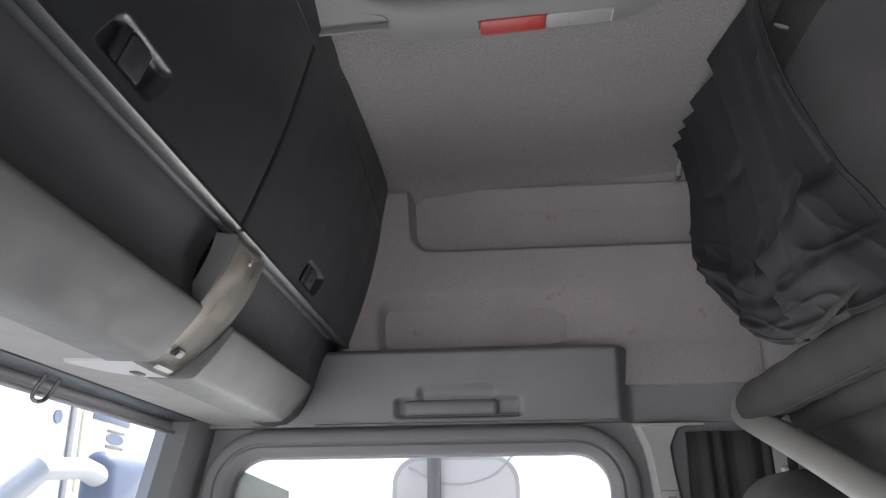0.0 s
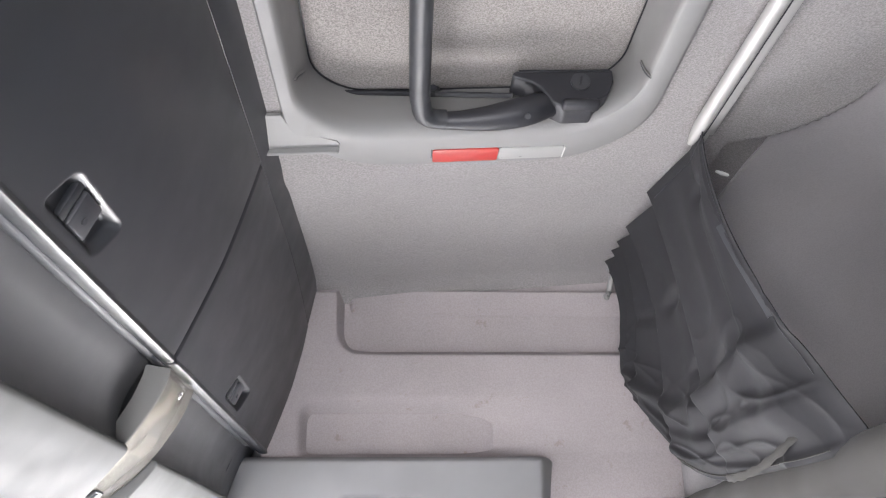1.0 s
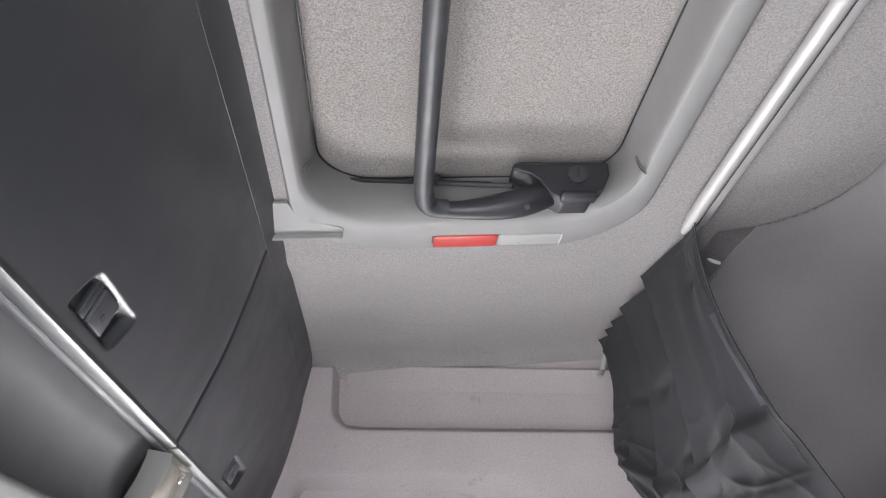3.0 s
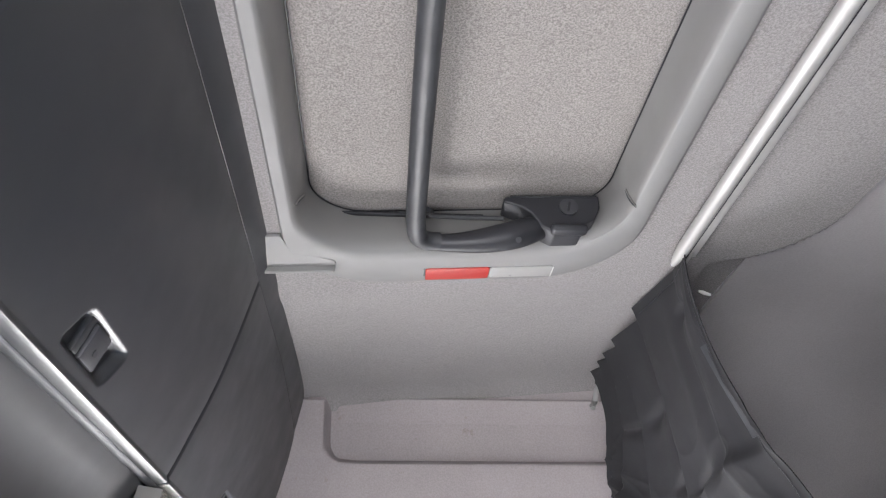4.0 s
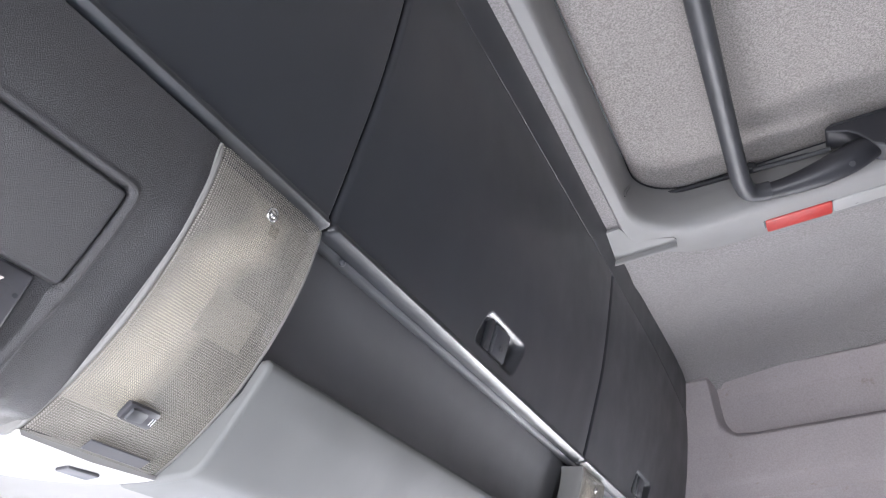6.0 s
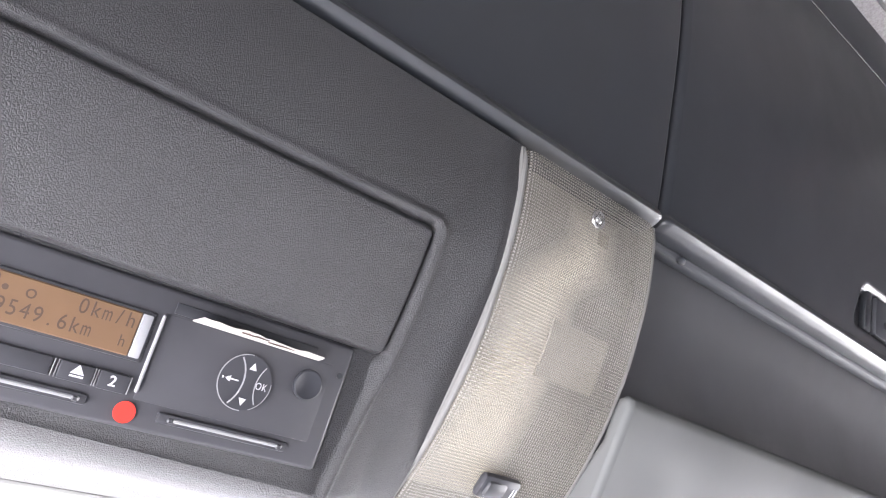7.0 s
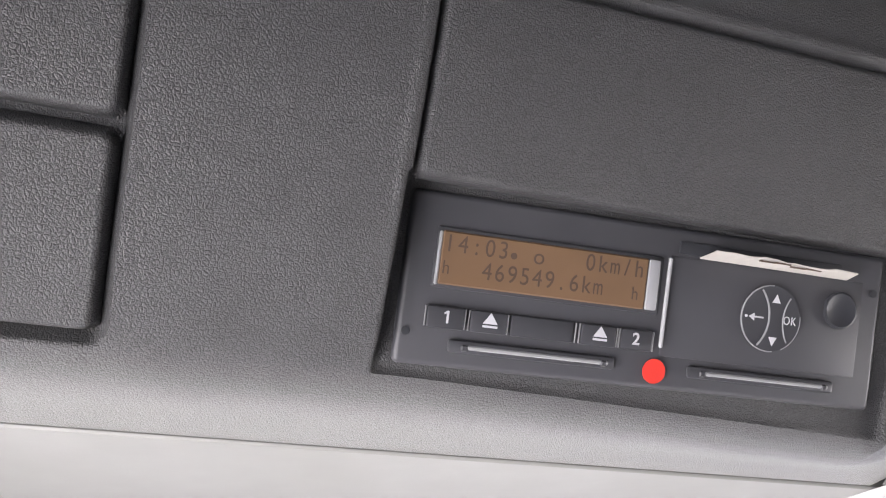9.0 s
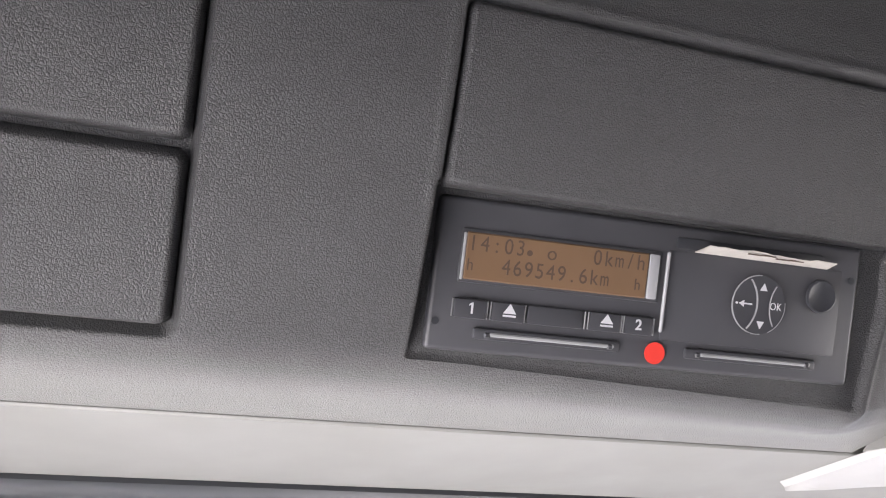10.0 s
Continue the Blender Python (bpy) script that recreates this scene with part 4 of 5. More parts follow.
        part("cheek", bm, M_SIDE, root)
    root.location = (0, y0, 0)
    return root


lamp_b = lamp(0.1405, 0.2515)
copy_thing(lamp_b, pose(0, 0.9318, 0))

# ======== roof hatch ========
hatch = thing("roof_hatch", "closed roof hatch with a cloth panel and grey frame", "hatch")


def hatch_ring(ox0, ox1, oy, r, dz):
    return [(x, y, ceil_z(x) + dz) for x, y in rounded(ox0, ox1, 2 * MID - oy, oy, r)]


frame_rings = [hatch_ring(-0.231, 0.266, 0.999, 0.145, 0.012), hatch_ring(-0.231, 0.266, 0.999, 0.145, -0.001), hatch_ring(-0.229, 0.264, 0.997, 0.143, -0.007), hatch_ring(-0.226, 0.257, 0.990, 0.136, -0.0115),
               hatch_ring(-0.214, 0.234, 0.925, 0.110, -0.012), hatch_ring(-0.211, 0.231, 0.908, 0.105, -0.010), hatch_ring(-0.208, 0.2295, 0.902, 0.102, -0.003),
               hatch_ring(-0.206, 0.229, 0.901, 0.100, 0.010), hatch_ring(-0.2030, 0.229, 0.911, 0.095, 0.040), hatch_ring(-0.1998, 0.228, 0.924, 0.088, 0.068),
               hatch_ring(-0.1985, 0.226, 0.924, 0.085, 0.072), hatch_ring(-0.1985, 0.226, 0.924, 0.085, 0.085), hatch_ring(-0.231, 0.266, 0.999, 0.145, 0.085)]
part("hatch_frame", loft(frame_rings, loop=True), M_FRAME, hatch, "smooth light grey plastic frame", angle=50)
part("hatch_seal", loft([hatch_ring(-0.1980, 0.2255, 0.9235, 0.084, 0.090), hatch_ring(-0.1980, 0.2255, 0.9235, 0.084, 0.069), hatch_ring(-0.1965, 0.2240, 0.9195, 0.082, 0.069), hatch_ring(-0.1965, 0.2240, 0.9195, 0.082, 0.090)], loop=True), M_BLACK, hatch, "thin black rubber seal")
panel_rings = [hatch_ring(-0.1970, 0.2245, 0.920, 0.082, 0.088), hatch_ring(-0.1970, 0.2245, 0.920, 0.082, 0.076), hatch_ring(-0.1960, 0.2235, 0.9185, 0.081, 0.0695), hatch_ring(-0.1925, 0.220, 0.914, 0.078, 0.0655), hatch_ring(-0.1845, 0.212, 0.902, 0.072, 0.0620), hatch_ring(-0.1685, 0.196, 0.882, 0.064, 0.0600), hatch_ring(-0.135, 0.172, 0.855, 0.05, 0.0592)]
part("hatch_panel", loft(panel_rings), M_HATCH, hatch, "speckled beige cloth panel", angle=50)
for side in ([(-0.2010, 0.840, 2.311), (-0.2025, 0.824, 2.297), (-0.2045, 0.808, 2.282), (-0.2060, 0.800, 2.270)], [(0.2290, 0.806, 2.311), (0.2292, 0.800, 2.298), (0.2294, 0.790, 2.282), (0.2296, 0.779, 2.268)]):
    notch = smooth_line(side, 14)
    part("clip_notch", tube(notch, [0.0018 * math.sin(math.pi * (k + 1) / 15) + 0.0006 for k in range(14)], 8), M_DARK, hatch, "dark slit of a trim clip")
    inward = 0.0022 if side[0][0] < 0 else -0.0022
    part("clip_edge", tube([(x + inward * 0.4, y - 0.004, z - 0.001) for x, y, z in notch], 0.0012, 8), M_FRAME, hatch)

# bracket where the frame meets the locker
brk = [(-0.274, 0.935), (-0.166, 0.931), (-0.160, 0.926), (-0.163, 0.918), (-0.195, 0.905), (-0.224, 0.880), (-0.232, 0.862), (-0.268, 0.862)]
part("corner_bracket", loft([[(x, y, 2.262 + dz * (0.30 + 0.70 * (y - 0.862) / 0.073) + 0.05 * (x + 0.25)) for x, y in brk] for dz in (0.000, -0.0125, -0.0148)]), M_FRAME, hatch, "small plastic corner bracket")

part("bracket_lip", loft([[(x, y, z) for y, z in ((0.930, 2.2545 + r), (0.930, 2.2405 + r), (0.9315, 2.2390 + r), (0.9345, 2.2390 + r), (0.9365, 2.2410 + r), (0.9365, 2.2545 + r))] for x, r in ((-0.272, 0.0), (-0.215, 0.0025), (-0.1635, 0.0055), (-0.1615, 0.0075))]), M_FRAME, hatch, "turned-down lip of the bracket")

# release lever of black steel with a rubber grip
lever = thing("hatch_lever", "black steel hatch lever with a rubber grip", "lever")
arm = [(-0.052, 0.30, 2.266), (-0.0535, 0.50, 2.266), (-0.053, 0.78, 2.264), (-0.051, 0.835, 2.262), (-0.046, 0.858, 2.261), (-0.034, 0.868, 2.261), (-0.018, 0.871, 2.262)]
part("bar", tube(smooth_line(arm, 40), 0.0131, 18), M_STEEL, lever, "round dark steel bar")
grip = [(-0.024, 0.8715, 2.2605), (0.01, 0.8705, 2.2610), (0.045, 0.868, 2.2640), (0.08, 0.866, 2.2715), (0.105, 0.868, 2.2810), (0.128, 0.876, 2.2930)]
part("grip", tube(smooth_line(grip, 26), [0.0118 + 0.0080 * step(-k, 16) - 0.004 * step(18 - k, 8) for k in range(26)], 18), M_BLACK, lever, "black rubber grip")
lock = [(0.070, 2.3215), (0.076, 2.3265), (0.205, 2.3310), (0.205, 2.312), (0.196, 2.292), (0.182, 2.284), (0.176, 2.272), (0.138, 2.270), (0.121, 2.279), (0.108, 2.299), (0.096, 2.309), (0.072, 2.3165)]
lb = part("lock_body", loft([[(x, y, z) for x, z in lock] for y in (0.851, 0.892)]), M_BLACK, lever, "black moulded lock housing")
bevelled(lb, 0.004, 3, 30)
part("lock_lip", rbox((0.158, 0.850, 2.274), (0.050, 0.020, 0.011), 0.005, 3), M_BLACK, lever)
part("lock_rib", rbox((0.140, 0.8502, 2.3265), (0.122, 0.003, 0.003), 0.001, 2, Matrix.Rotation(radians(-2), 4, "Y")), M_BLACK, lever)
face = Matrix.Translation((0.160, 0.8505, 2.309)) @ Matrix.Rotation(radians(90), 4, "X")
part("lock_cylinder", disc(0.0130, face, 0.004, 24), M_STEEL, lever)
part("keyhole", rbox((0.160, 0.8462, 2.309), (0.0030, 0.001, 0.0150), 0.0004, 1, Matrix.Rotation(radians(12), 4, "Y")), M_BLACK, lever)
part("hinge_plate", join(rbox((-0.058, 0.914, 2.330), (0.216, 0.008, 0.005), 0.002), rbox((-0.033, 0.905, 2.328), (0.020, 0.014, 0.014), 0.005)), M_BLACK, lever)
part("link_rod", tube([(-0.03, 0.902, 2.322), (0.03, 0.895, 2.316), (0.075, 0.884, 2.310)], 0.0036, 10), M_STEEL, lever)
part("hinge_pin", disc(0.0045, Matrix.Translation((-0.033, 0.898, 2.328)) @ Matrix.Rotation(radians(90), 4, "X"), 0.003, 14), M_STEEL, lever)
part("rivet", disc(0.004, Matrix.Translation((0.088, 0.8535, 2.2580)) @ Matrix.Rotation(radians(135), 4, "X"), 0.002, 14), M_STEEL, lever)

# red and clear lamp on the frame's rim
rim_lamp = thing("marker_lamp", "slim lamp with a red and a clear half", "lamp")
LT = Matrix.Translation((0.0607, 0.9690, 2.2675)) @ Matrix.Rotation(radians(-0.6), 4, "Z") @ Matrix.Rotation(radians(-2.9), 4, "Y") @ Matrix.Rotation(radians(4), 4, "X")


def lamp_plate(x0, x1, y0, y1, z0, z1, r, name, material, label):
    """A plate with a domed face and a slanting end, in the lamp's own axes; z points down out of the frame."""
    rings = []
    for d, z in ((0.0, z0), (0.0, z1 + 0.0015), (0.0006, z1 + 0.0005), (0.002, z1)):
        rings.append([LT @ Vector((x, y, z)) for x, y in rounded(x0 + d, x1 - d, y0 + d, y1 - d, r)])
    return part(name, loft(rings), material, rim_lamp, label)


lamp_plate(-0.0945, 0.0965, -0.0205, 0.0195, 0.012, 0.0003, 0.006, "housing", M_DARK, "slim dark rim")
lamp_plate(-0.0932, 0.0010, -0.0192, 0.0182, 0.010, -0.0022, 0.004, "red_lens", M_RED, "glossy red lens")
lamp_plate(0.0018, 0.0955, -0.0192, 0.0182, 0.010, -0.0016, 0.006, "clear_lens", M_CLEAR, "frosted clear lens")
lamp_plate(0.0940, 0.0958, -0.0170, 0.0165, 0.010, -0.0024, 0.0008, "lens_edge", M_WHITE, "bright moulded end of the lens")
lamp_plate(-0.0955, -0.0936, -0.0195, 0.0185, 0.010, -0.0008, 0.0008, "end_gasket", M_DARK, "thin dark gasket")

# ======== curtain on its rail ========
rod = thing("curtain_rail", "satin aluminium curtain rail under the headliner", "rail")
part("rail", join(tube([(0.3345, -0.40, 2.2765), (0.3345, 0.90, 2.2765), (0.3355, 0.925, 2.2770), (0.337, 0.950, 2.2785)], [0.0105, 0.0105, 0.0085, 0.005], 18, 0.9), rbox((0.3515, 0.2625, 2.2800), (0.018, 1.325, 0.008), 0.002), tube([(0.352, 0.91, 2.279), (0.352, 1.43, 2.279)], 0.004, 10)), M_ALU, rod)
part("slot", rbox((0.3460, 0.2625, 2.2755), (0.0030, 1.325, 0.003), 0.0005, 1), M_BLACK, rod)
part("end_hook", tube([(0.346, 1.42, 2.278), (0.340, 1.455, 2.258), (0.337, 1.468, 2.240), (0.331, 1.466, 2.226), (0.326, 1.458, 2.228)], [0.005, 0.006, 0.0065, 0.006, 0.004], 12), M_FRAME, rod, "white plastic end hook")
part("glider", tube([(0.384, 0.988, 2.254), (0.393, 0.991, 2.252), (0.404, 0.995, 2.251)], [0.002, 0.0034, 0.0024], 10), M_WHITE, rod, "white plastic glider")


PLEATS = (0.0, 0.455, 0.70, 0.82, 0.895, 1.0)


def pleat(u):
    """How far a fold stands forward: it rises along each pleat and falls back sharply at its end."""
    for a, b in zip(PLEATS, PLEATS[1:]):
        if u <= b:
            t = (u - a) / (b - a)
            if t < 0.94:
                return (t / 0.94) ** (1.15 if a == 0.0 else 0.75)
            return 1 - (t - 0.94) / 0.06
    return 0.0


def ridge(d, w):
    """A crease: gentle on one side, steeper on the other."""
    return math.exp(-(d / w) ** 2) if d > 0 else math.exp(-(d / (0.55 * w)) ** 2)


def curtain_point(u, v):
    """u: from the near edge to the gathered far end; v: from rail to hem."""
    top = np.array((0.3560 - 0.020 * max(0.0, 1 - u / 0.18), 0.898 + 0.534 * u, 2.272))
    hem = np.array(smooth_hem(u))
    k = v ** 1.1
    p = top * (1 - k) + hem * k
    p[1] += 0.030 * math.sin(math.pi * v) * (1 - u) ** 2
    p[0] += (0.024 - 0.050 * (1 - u) ** 3) * math.sin(math.pi * v ** 0.8)
    # pleats stand out at the rail, hang down as overlapping folds and run out above the hem
    wob = u + (0.020 * noise.noise((u * 2.2, v * 1.8, 4.0)) - 0.055 * math.sin(math.pi * min(1.0, v * 1.1)) * (1 - u)) * v ** 0.7
    q = pleat(max(0.0, min(1.0, wob)))
    fall = 1 - 0.97 * step(0.92 - 0.26 * u - v, 0.42)
    near = 1.0 if wob > 0.10 else max(0.0, wob / 0.10)
    p[0] -= 0.033 * q * fall * near
    p[1] -= 0.040 * (1 - q) * min(1.0, u * 4) * max(0.0, 1 - 1.15 * v)
    p[2] += (0.012 * q + 0.004) * (1 - v) ** 3
    # soft folds that hang down the flat near part
    a = min(1.0, v * 4.0) * (1 - 0.85 * step(0.80 - v, 0.16))
    for at_, lean_, w_, deep in ((0.135, 0.10, 0.055, 0.012), (0.265, 0.05, 0.050, 0.008), (0.555, 0.00, 0.045, 0.006)):
        p[0] -= deep * a * math.exp(-((u - at_ - lean_ * (v - 0.4)) / w_) ** 2)
    # a pinch under the rail, and short creases where the folds give
    p[0] += 0.010 * ridge(v - 0.15 - 0.25 * (u - 0.16), 0.045) * math.exp(-((u - 0.17) / 0.045) ** 2)
    for uu, vv, lean_, size in ((0.60, 0.36, 0.45, 0.012), (0.76, 0.42, 0.55, 0.011), (0.34, 0.66, 0.75, 0.010), (0.52, 0.60, 0.9, 0.011)):
        du, dv = u - uu, v - vv - lean_ * (u - uu)
        p[0] += size * ridge(dv, 0.040) * math.exp(-(du / 0.055) ** 2)
    p[0] += 0.006 * noise.noise((u * 4.0, v * 2.2, 0.3)) * min(1.0, v * 3)
    # cloth slumped on the bunk: soft rolls that run out from the low corner
    far = min(1.0, u / 0.14) * (1 - 0.75 * step(0.72 - u, 0.24))
    for m_, depth, w, at_ in ((-0.20, 0.018, 0.060, 0.765), (-0.05, 0.017, 0.050, 0.875), (0.10, 0.010, 0.030, 0.955)):
        c = at_ + m_ * (0.60 - u) + 0.045 * noise.noise((u * 3.1, m_ * 31.0, 1.7))
        bulge = ridge(v - c, w) * max(0.1, 0.70 + 0.8 * noise.noise((u * 4.0, m_ * 17.0, 6.0)))
        p[0] -= depth * far * bulge * (1 - 0.8 * step(0.97 - v, 0.05))
    # sharp little creases: ridged, drawn out across the slumped part
    low = step(0.58 - v, 0.25)
    sharp = (1 - abs(noise.noise((u * 3.2 + v * 2.0, v * 6.5 - u * 2.5, 5.1)))) ** 7
    p[0] -= 0.007 * low * sharp * far
    cross = (1 - abs(noise.noise((u * 5.5 - v * 3.0, v * 9.0 + u * 3.5, 2.6)))) ** 9
    p[0] -= 0.0045 * low * cross * far
    # long hard folds that fan out from the rail and bend towards the low corner
    fan = (u - 0.04) / (1 + 0.55 * v) + 0.10 * v * v
    hang = (1 - abs(noise.noise((fan * 8.5, v * 0.30, 8.4)))) ** 8
    p[0] -= 0.0065 * hang * min(1.0, v * 5) * (1 - 0.7 * low)
    drag = (1 - abs(noise.noise((fan * 3.0 + v * 2.6, v * 4.2 - fan * 5.0, 3.3)))) ** 10
    p[0] -= 0.0035 * drag * step(0.40 - v, 0.25)
    return p


HEM = smooth_line([(0.494, 0.905, 1.848), (0.466, 0.97, 1.836), (0.450, 1.05, 1.834), (0.438, 1.17, 1.838), (0.428, 1.26, 1.852), (0.415, 1.36, 1.905), (0.388, 1.50, 2.018), (0.372, 1.525, 2.065)], 101)


def smooth_hem(u):
    f = max(0.0, min(1.0, u)) * 100
    i = min(int(f), 99)
    a, b = HEM[i], HEM[i + 1]
    return tuple(x * (1 - (f - i)) + y * (f - i) for x, y in zip(a, b))


curtain = thing("curtain", "gathered dark grey cloth curtain hung on a rail", "curtain")
nu, nv = 300, 210
cloth = bmesh.new()
grid = [[cloth.verts.new(curtain_point(i / nu, j / nv)) for j in range(nv + 1)] for i in range(nu + 1)]
for i in range(nu):
    for j in range(nv):
        cloth.faces.new((grid[i][j], grid[i + 1][j], grid[i + 1][j + 1], grid[i][j + 1]))
cl = part("cloth", cloth, M_CURT, curtain, angle=80)
sol = cl.modifiers.new("thick", "SOLIDIFY")
sol.thickness = 0.0018
# hem tape down the near edge, seams, and a tie strap round the bundle
tape = [curtain_point(0.05, v) + np.array((-0.0012, -0.0006, 0)) for v in np.linspace(0.33, 0.62, 14)]
part("fastener_tape", tube(tape, 0.0075, 8, 0.14, Vector((1, 0.4, 0))), M_BLACK, curtain, "strip of hook tape")
seam = [curtain_point(u, 0.045) + np.array((-0.0012, -0.0004, 0)) for u in np.linspace(0.01, 0.40, 40)]
part("hem_seam", tube(seam, 0.0007, 6), M_BLACK, curtain, "stitched top hem")
seam = [curtain_point(0.035, v) + np.array((-0.0012, -0.0008, 0)) for v in np.linspace(0.01, 0.80, 60)]
part("hem_seam", tube(seam, 0.0006, 6), M_BLACK, curtain, "stitching down the edge")
hem_line = [curtain_point(u, 0.985) + np.array((-0.0016, -0.0010, 0)) for u in np.linspace(0.10, 0.72, 60)]
part("hem_edge", tube(hem_line, 0.0010, 6), M_MATT, curtain, "grey overlocked bottom hem")
tie = smooth_line([(0.424, 1.215, 1.846), (0.412, 1.15, 1.838), (0.414, 1.08, 1.840), (0.424, 1.02, 1.856), (0.440, 0.985, 1.878)], 24)
part("tie_strap", tube(tie, [0.0055 + 0.0012 * math.sin(k * 1.9) for k in range(24)], 8, 0.22, Vector((1, 0, 0.3))), M_MATT, curtain, "grey tie strap")

# ======== upper bunk ========
bunk = thing("upper_bunk", "upper bunk with a grey cloth mattress and pale edge rail", "bunk")
bol = smooth_line([(0.446, 1.575, 1.797), (0.452, 1.52, 1.802), (0.472, 1.32, 1.814), (0.488, 1.10, 1.822), (0.498, 0.90, 1.826), (0.505, 0.50, 1.826), (0.505, -0.40, 1.826)], 60)
part("mattress_edge", tube(bol, [0.024 + 0.017 * min(1, k / 9) + 0.0012 * math.sin(k * 1.3) for k in range(60)], 22, 1.0), M_MATT, bunk, "padded grey cloth edge")
part("mattress", rbox((0.83, 0.585, 1.795), (0.64, 2.02, 0.10), 0.04, 4), M_MATT, bunk)
part("piping", tube([(p[0] - 0.012, p[1], p[2] - 0.040) for p in bol], 0.0025, 8), M_MATT, bunk)
part("bunk_base", rbox((0.83, 0.585, 1.705), (0.64, 2.00, 0.10), 0.045, 5), M_MATT, bunk)
railp = smooth_line([(0.446, 1.598, 1.838), (0.436, 1.606, 1.820), (0.434, 1.596, 1.797), (0.437, 1.53, 1.770), (0.446, 1.36, 1.712), (0.452, 1.22, 1.663), (0.464, 0.95, 1.565), (0.475, 0.70, 1.475)], 44)
part("edge_rail", tube(railp, [0.013 + 0.012 * min(1, k / 8) for k in range(44)], 16, 0.5, Vector((-0.8, 0, 0.6))), M_TRIM, bunk, "pale grey plastic rail with a rounded end")

# ======== header box over the door ========
header = thing("header_box", "grey plastic storage box over the passenger door", "storage box")
GX0, GX1 = -0.247, 0.015


def hb_place(x, z):
    return (x, 1.662 - 0.02 * (z - 1.79) / 0.15, z), (0, -1, 0)


def hb_h(x, z):
    h = 0.034 * step(x - 0.240, 0.038) - 0.012 * max(0.0, 1 - (1.939 - z) / 0.012) ** 2 * (x < 0.245)
    h -= 0.016 * step(rr(x, z, GX0, GX1, 1.796, 1.843, 0.012), 0.012)
    h -= 0.012 * step(rr(x, z, -0.203, -0.030, 1.80, 1.868, 0.020), 0.016)
    return h


hx = lines((-0.70, -0.26, 14), (-0.26, 0.03, 70), (0.03, 0.19, 6), (0.19, 0.245, 18), (0.245, 0.62, 10))
hz = lines((1.786, 1.875, 50), (1.875, 1.89, 2), (1.89, 1.925, 4), (1.925, 1.939, 8))
part("body", relief(hx, hz, hb_place, hb_h, 0.03, lambda x, z: z > 1.89 and x > 0.243), M_BOX, header, angle=60)
part("handle", rbox((-0.132, 1.640, 1.8195), (0.196, 0.026, 0.034), 0.0125, 4), M_BOX, header, "recessed grip bar")
part("grip_hood", rbox((-0.118, 1.646, 1.851), (0.150, 0.022, 0.036), 0.010, 4), M_BOX, header, "rounded hood over the grip")
part("handle_edge", rbox((-0.105, 1.6315, 1.8035), (0.225, 0.006, 0.003), 0.001, 1), M_PANEL, header)
part("seam", rbox((-0.10, 1.6265, 1.7885), (0.62, 0.006, 0.003), 0.001, 1), M_PANEL, header, "thin pale lower edge")

# door pillar trim, small switch and side curtain
bp = part("pillar_3", loft([[(x0, 1.646, z), (x0 + 0.012, 1.634, z), (x1 - 0.006, 1.636, z), (x1, 1.65, z), (x1, 1.70, z), (x0, 1.70, z)]
          for x0, x1, z in ((0.232, 0.338, 1.776), (0.237, 0.322, 1.770), (0.250, 0.305, 1.735), (0.256, 0.308, 1.70), (0.262, 0.316, 1.64), (0.268, 0.34, 1.40), (0.268, 0.35, 0.1))]), M_PILLAR)
tagged(bp, "pale grey door pillar trim", "pillar", kind="structure")
cap = part("trim", rbox((0.300, 1.640, 1.778), (0.14, 0.022, 0.006), 0.002, 2), M_PILLAR)
tagged(cap, "thin pale trim strip over the pillar", "trim", kind="structure")
back_p = part("wall_behind_pillar", rbox((0.76, 1.69, 1.0), (0.90, 0.03, 2.0), 0.005), M_BOX)
tagged(back_p, "grey side wall behind the door", "wall", kind="structure")
swt = thing("pillar_switch", "small pale switch plate on the pillar", "switch")
part("plate", rbox((0.292, 1.633, 1.638), (0.034, 0.008, 0.03), 0.003, 2), M_PILLAR, swt)
part("rocker", rbox((0.294, 1.628, 1.634), (0.016, 0.006, 0.014), 0.002, 2), M_BOX, swt)
side_curtain = thing("side_curtain", "dark pleated curtain beside the bunk", "curtain")
bm = bmesh.new()
cols = []
for i in range(91):
    x = 0.335 + 0.24 * i / 90
    cols.append([bm.verts.new((x + 0.006 * noise.noise((i * 0.11, j * 0.2, 2.0)), 1.650 + (0.010 * math.sin(i * 0.40 + 2.2 * noise.noise((i * 0.05, j * 0.12, 9.0))) + 0.006 * noise.noise((i * 0.2, j * 0.3, 3.0))) * (0.55 + 0.45 * j / 12), 1.765 - 0.9 * j / 12)) for j in range(13)])
for i in range(90):
    for j in range(12):
        bm.faces.new((cols[i][j], cols[i + 1][j], cols[i + 1][j + 1], cols[i][j + 1]))
sc = part("cloth", bm, M_SIDECLOTH, side_curtain, angle=80)
sc.modifiers.new("thick", "SOLIDIFY").thickness = 0.002
headrest = thing("seat_headrest", "dark grey cloth seat headrest", "headrest")
part("cushion", rbox((0.46, 1.42, 1.50), (0.16, 0.26, 0.34), 0.07, 6), M_MATT, headrest)
knob2 = thing("coat_hook", "small white round coat hook", "hook")
part("peg", tube([(0.515, 1.655, 1.69), (0.515, 1.635, 1.69), (0.515, 1.63, 1.688)], [0.006, 0.006, 0.003], 12), M_WHITE, knob2)

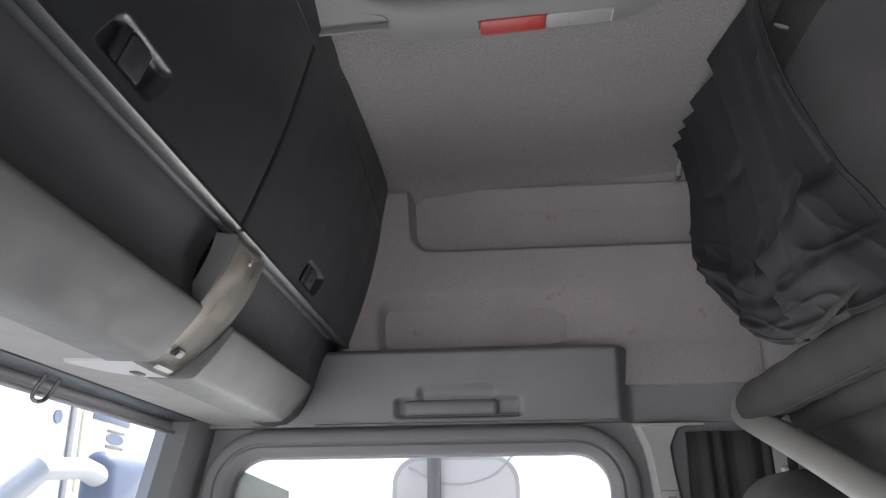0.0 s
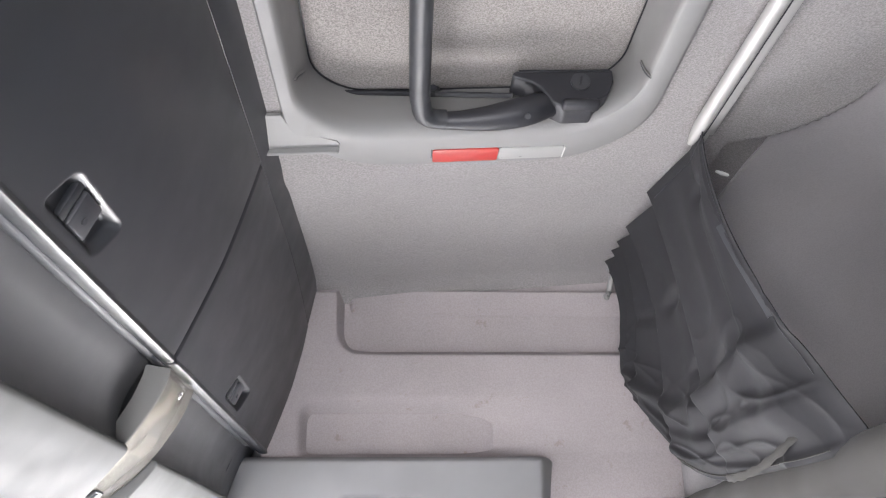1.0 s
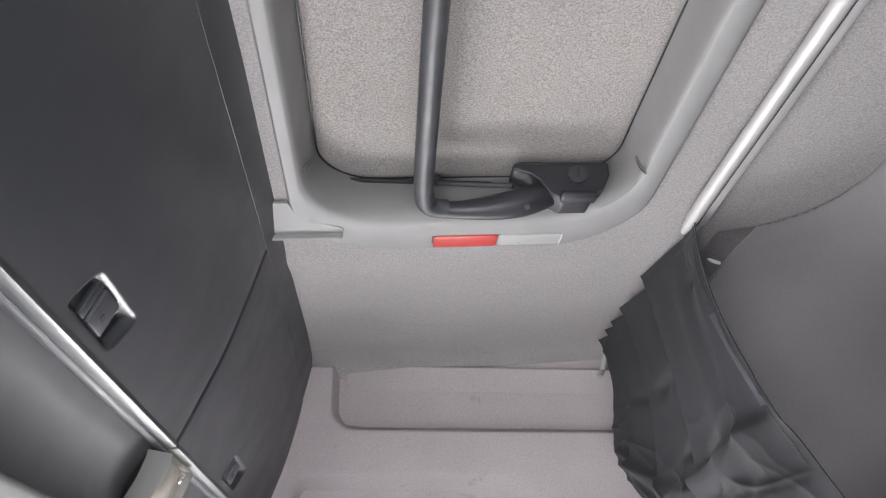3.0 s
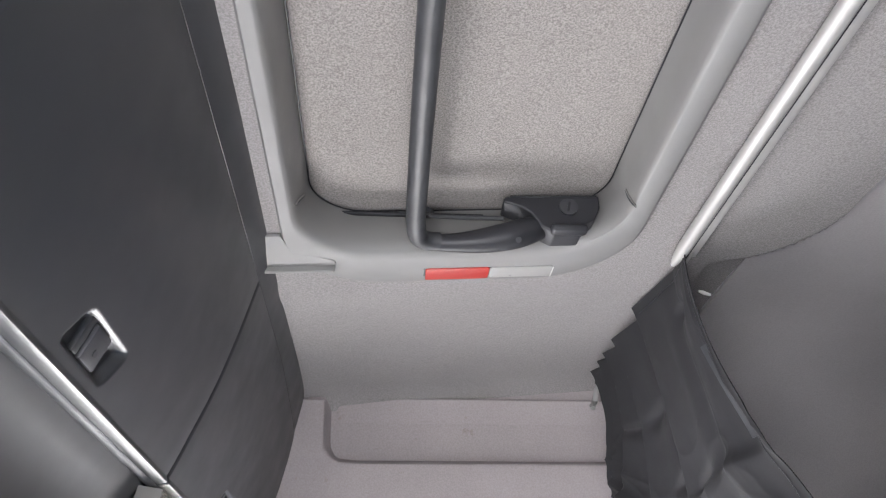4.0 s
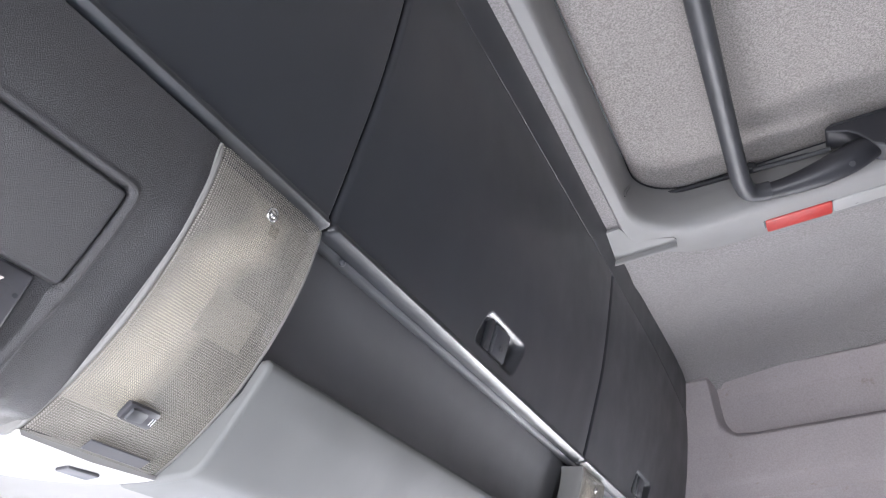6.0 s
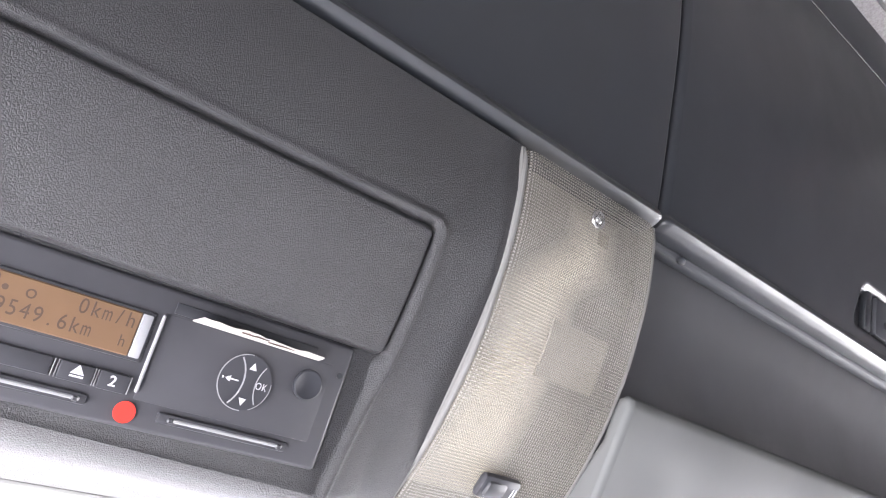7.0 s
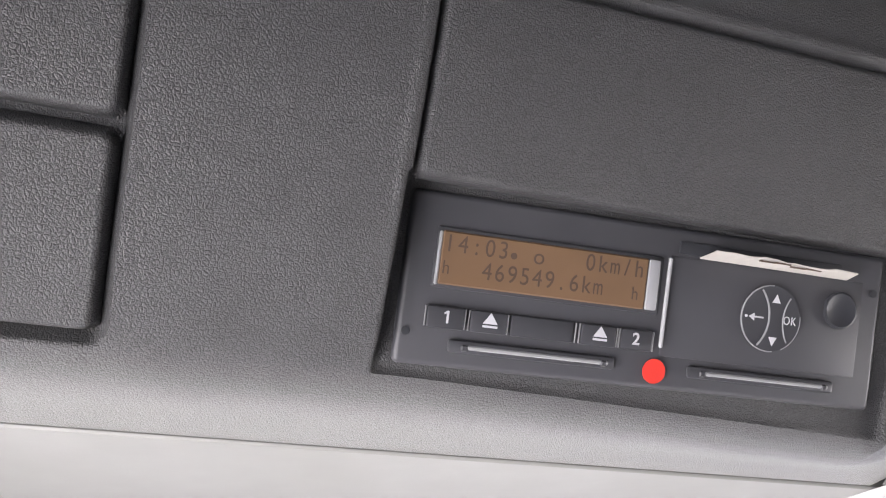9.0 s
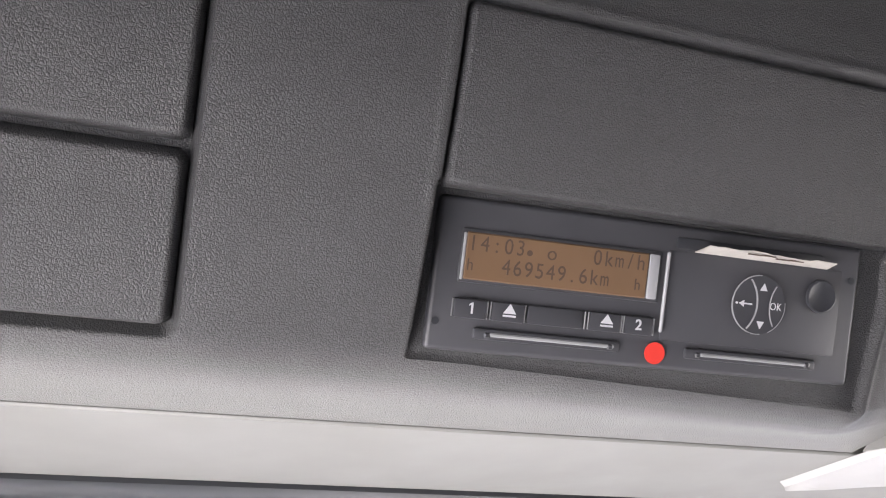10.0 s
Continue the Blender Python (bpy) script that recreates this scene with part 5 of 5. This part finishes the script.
# ======== windscreen blind ========
blind = thing("sun_blind", "rolled dark sun blind along the windscreen top", "blind")
part("cassette", prism([(-0.6215, 1.7890), (-0.626, 1.7865), (-0.646, 1.7870), (-0.646, 1.7935), (-0.650, 1.7935), (-0.650, 1.7880), (-0.70, 1.7890), (-0.70, 1.806), (-0.6215, 1.806)], -0.46, 1.53), M_DOOR, blind, "dark cassette along the trim", angle=40)
part("roll", tube([(-0.680, -0.30, 1.783), (-0.680, 1.53, 1.783)], 0.010, 14), M_BOX, blind)
part("pull_bar", join(rbox((-0.668, 0.615, 1.7665), (0.010, 1.83, 0.007), 0.0025, 2), rbox((-0.688, 0.615, 1.778), (0.010, 1.83, 0.008), 0.003, 2)), M_BOX, blind)
hoop = smooth_line([(-0.640, 1.028, 1.786), (-0.650, 1.026, 1.770), (-0.658, 1.030, 1.757), (-0.660, 1.045, 1.753), (-0.658, 1.060, 1.757), (-0.650, 1.064, 1.770), (-0.640, 1.062, 1.786)], 28)
part("bracket", tube(hoop, 0.0032, 8, 1.0, Vector((0, 1, 0))), M_DOOR, blind, "thin dark wire hoop")

# ======== outside ========
ground = part("ground", rbox((0, 0, -1.35), (3000, 3000, 0.1), 0), M_GROUND, smooth=False)
tagged(ground, "pale concrete yard round the lorry", "ground", kind="structure")
M_TRAILER = surface("white_trailer_paint", (0.82, 0.82, 0.82), 0.4, 60, 0.6, 0.03, 0.0)
M_SIGN = surface("cream_sign_board", (0.80, 0.76, 0.55), 0.6, 60, 2, 0.04, 0.0)
M_BLUE = surface("blue_grey_paint", (0.16, 0.19, 0.26), 0.5, 60, 2, 0.08, 0.0)
trailer = thing("trailer", "white refrigerated trailer parked in the yard", "trailer")
part("body", rbox((-5.75, 7.6, 1.75), (2.5, 8.0, 3.4), 0.04, 3), M_TRAILER, trailer)
part("corner_post", rbox((-4.49, 7.98, 1.75), (0.04, 0.09, 3.3), 0.01), M_FRAME, trailer)
part("vent", disc(0.07, Matrix.Translation((-4.498, 7.70, 2.716)) @ Matrix.Rotation(math.pi / 2, 4, "Y"), 0.02, 20), M_BLUE, trailer)
board = part("sign_board", rbox((-4.49, 8.75, 2.55), (0.03, 1.15, 1.05), 0.01), M_SIGN, trailer, "cream sign board with bars")
part("bar", rbox((-4.47, 8.78, 2.84), (0.01, 0.85, 0.11), 0.003), M_BLUE, board)
part("bar", rbox((-4.47, 8.90, 2.70), (0.01, 0.40, 0.03), 0.003), M_BOX, board)
part("bar", disc(0.12, Matrix.Translation((-4.475, 8.89, 2.62)) @ Matrix.Rotation(math.pi / 2, 4, "Y") @ Matrix.Diagonal((0.5, 1.7, 1, 1)), 0.01, 24), M_BLUE, board)
part("bar", rbox((-4.47, 8.90, 2.53), (0.01, 0.42, 0.03), 0.003), M_BOX, board)

for y in (5.2, 6.4, 9.6, 10.8):
    part("wheel", tube([(-4.85, y, -0.80), (-4.60, y, -0.80)], 0.5, 24), M_BLACK, trailer)
    part("wheel", tube([(-6.90, y, -0.80), (-6.65, y, -0.80)], 0.5, 24), M_BLACK, trailer)
part("underframe", rbox((-5.75, 7.6, -0.25), (1.2, 7.4, 0.7), 0.03), M_DARK, trailer)

lorry = thing("parked_lorry", "blue-grey lorry parked in front with a rounded mirror", "lorry")
part("cab", rbox((-2.9, 3.4, 0.25), (2.2, 2.3, 2.4), 0.25, 5), M_BLUE, lorry)
for x in (-3.6, -2.2):
    for y in (2.4, 4.4):
        part("wheel", tube([(x, y - 0.14, -0.80), (x, y + 0.14, -0.80)], 0.5, 24), M_BLACK, lorry)
part("mirror", rbox((-1.62, 3.28, 1.76), (0.14, 0.46, 0.28), 0.10, 6), M_BLUE, lorry, "rounded blue-grey mirror housing")
part("mirror_arm", tube([(-1.62, 3.20, 1.78), (-1.60, 2.95, 1.82), (-1.62, 2.70, 1.80), (-1.80, 2.55, 1.55), (-2.05, 2.60, 1.30)], [0.05, 0.04, 0.045, 0.05, 0.05], 14), M_WHITE, lorry, "pale mirror arm")

side_mirror = thing("side_mirror", "large door mirror with a pale housing", "mirror")
mm = Matrix(((1, 0, 0, 0), (0, 0, 1, 2.06), (0, 1, 0, 0), (0, 0, 0, 1)))
part("housing", poly(rounded(-0.312, 0.006, 1.36, 1.764, 0.07), mm, 0.08), M_WHITE, side_mirror)
# glass painted white in place of its bright reflection
part("mirror_glass", poly(rounded(-0.300, -0.005, 1.38, 1.752, 0.06), mm @ Matrix.Translation((0, 0, -0.004)), 0.003), M_TRAILER, side_mirror)
part("pole", tube([(-0.205, 2.04, 1.30), (-0.205, 2.04, 1.80)], 0.017, 12), M_BOX, side_mirror)
part("arm", tube([(-0.205, 2.04, 1.32), (-0.30, 1.95, 1.20), (-0.45, 1.80, 0.92), (-0.50, 1.685, 0.85)], 0.02, 12), M_BOX, side_mirror)
part("rim", tube(smooth_line([(-0.27, 2.05, 1.735), (-0.20, 2.05, 1.700), (-0.13, 2.05, 1.694), (-0.06, 2.05, 1.715), (-0.01, 2.05, 1.76)], 24), 0.003, 8), M_WHITE, side_mirror)
deflector = thing("wind_deflector", "grey wind deflector at the door window", "deflector")
part("blade", loft([[(-0.60, 1.69, 1.715), (-0.60, 1.702, 1.715), (-0.60, 1.702, 1.60), (-0.60, 1.69, 1.60)], [(-0.476, 1.69, 1.664), (-0.476, 1.702, 1.664), (-0.476, 1.702, 1.60), (-0.476, 1.69, 1.60)]]), M_BOX, deflector)
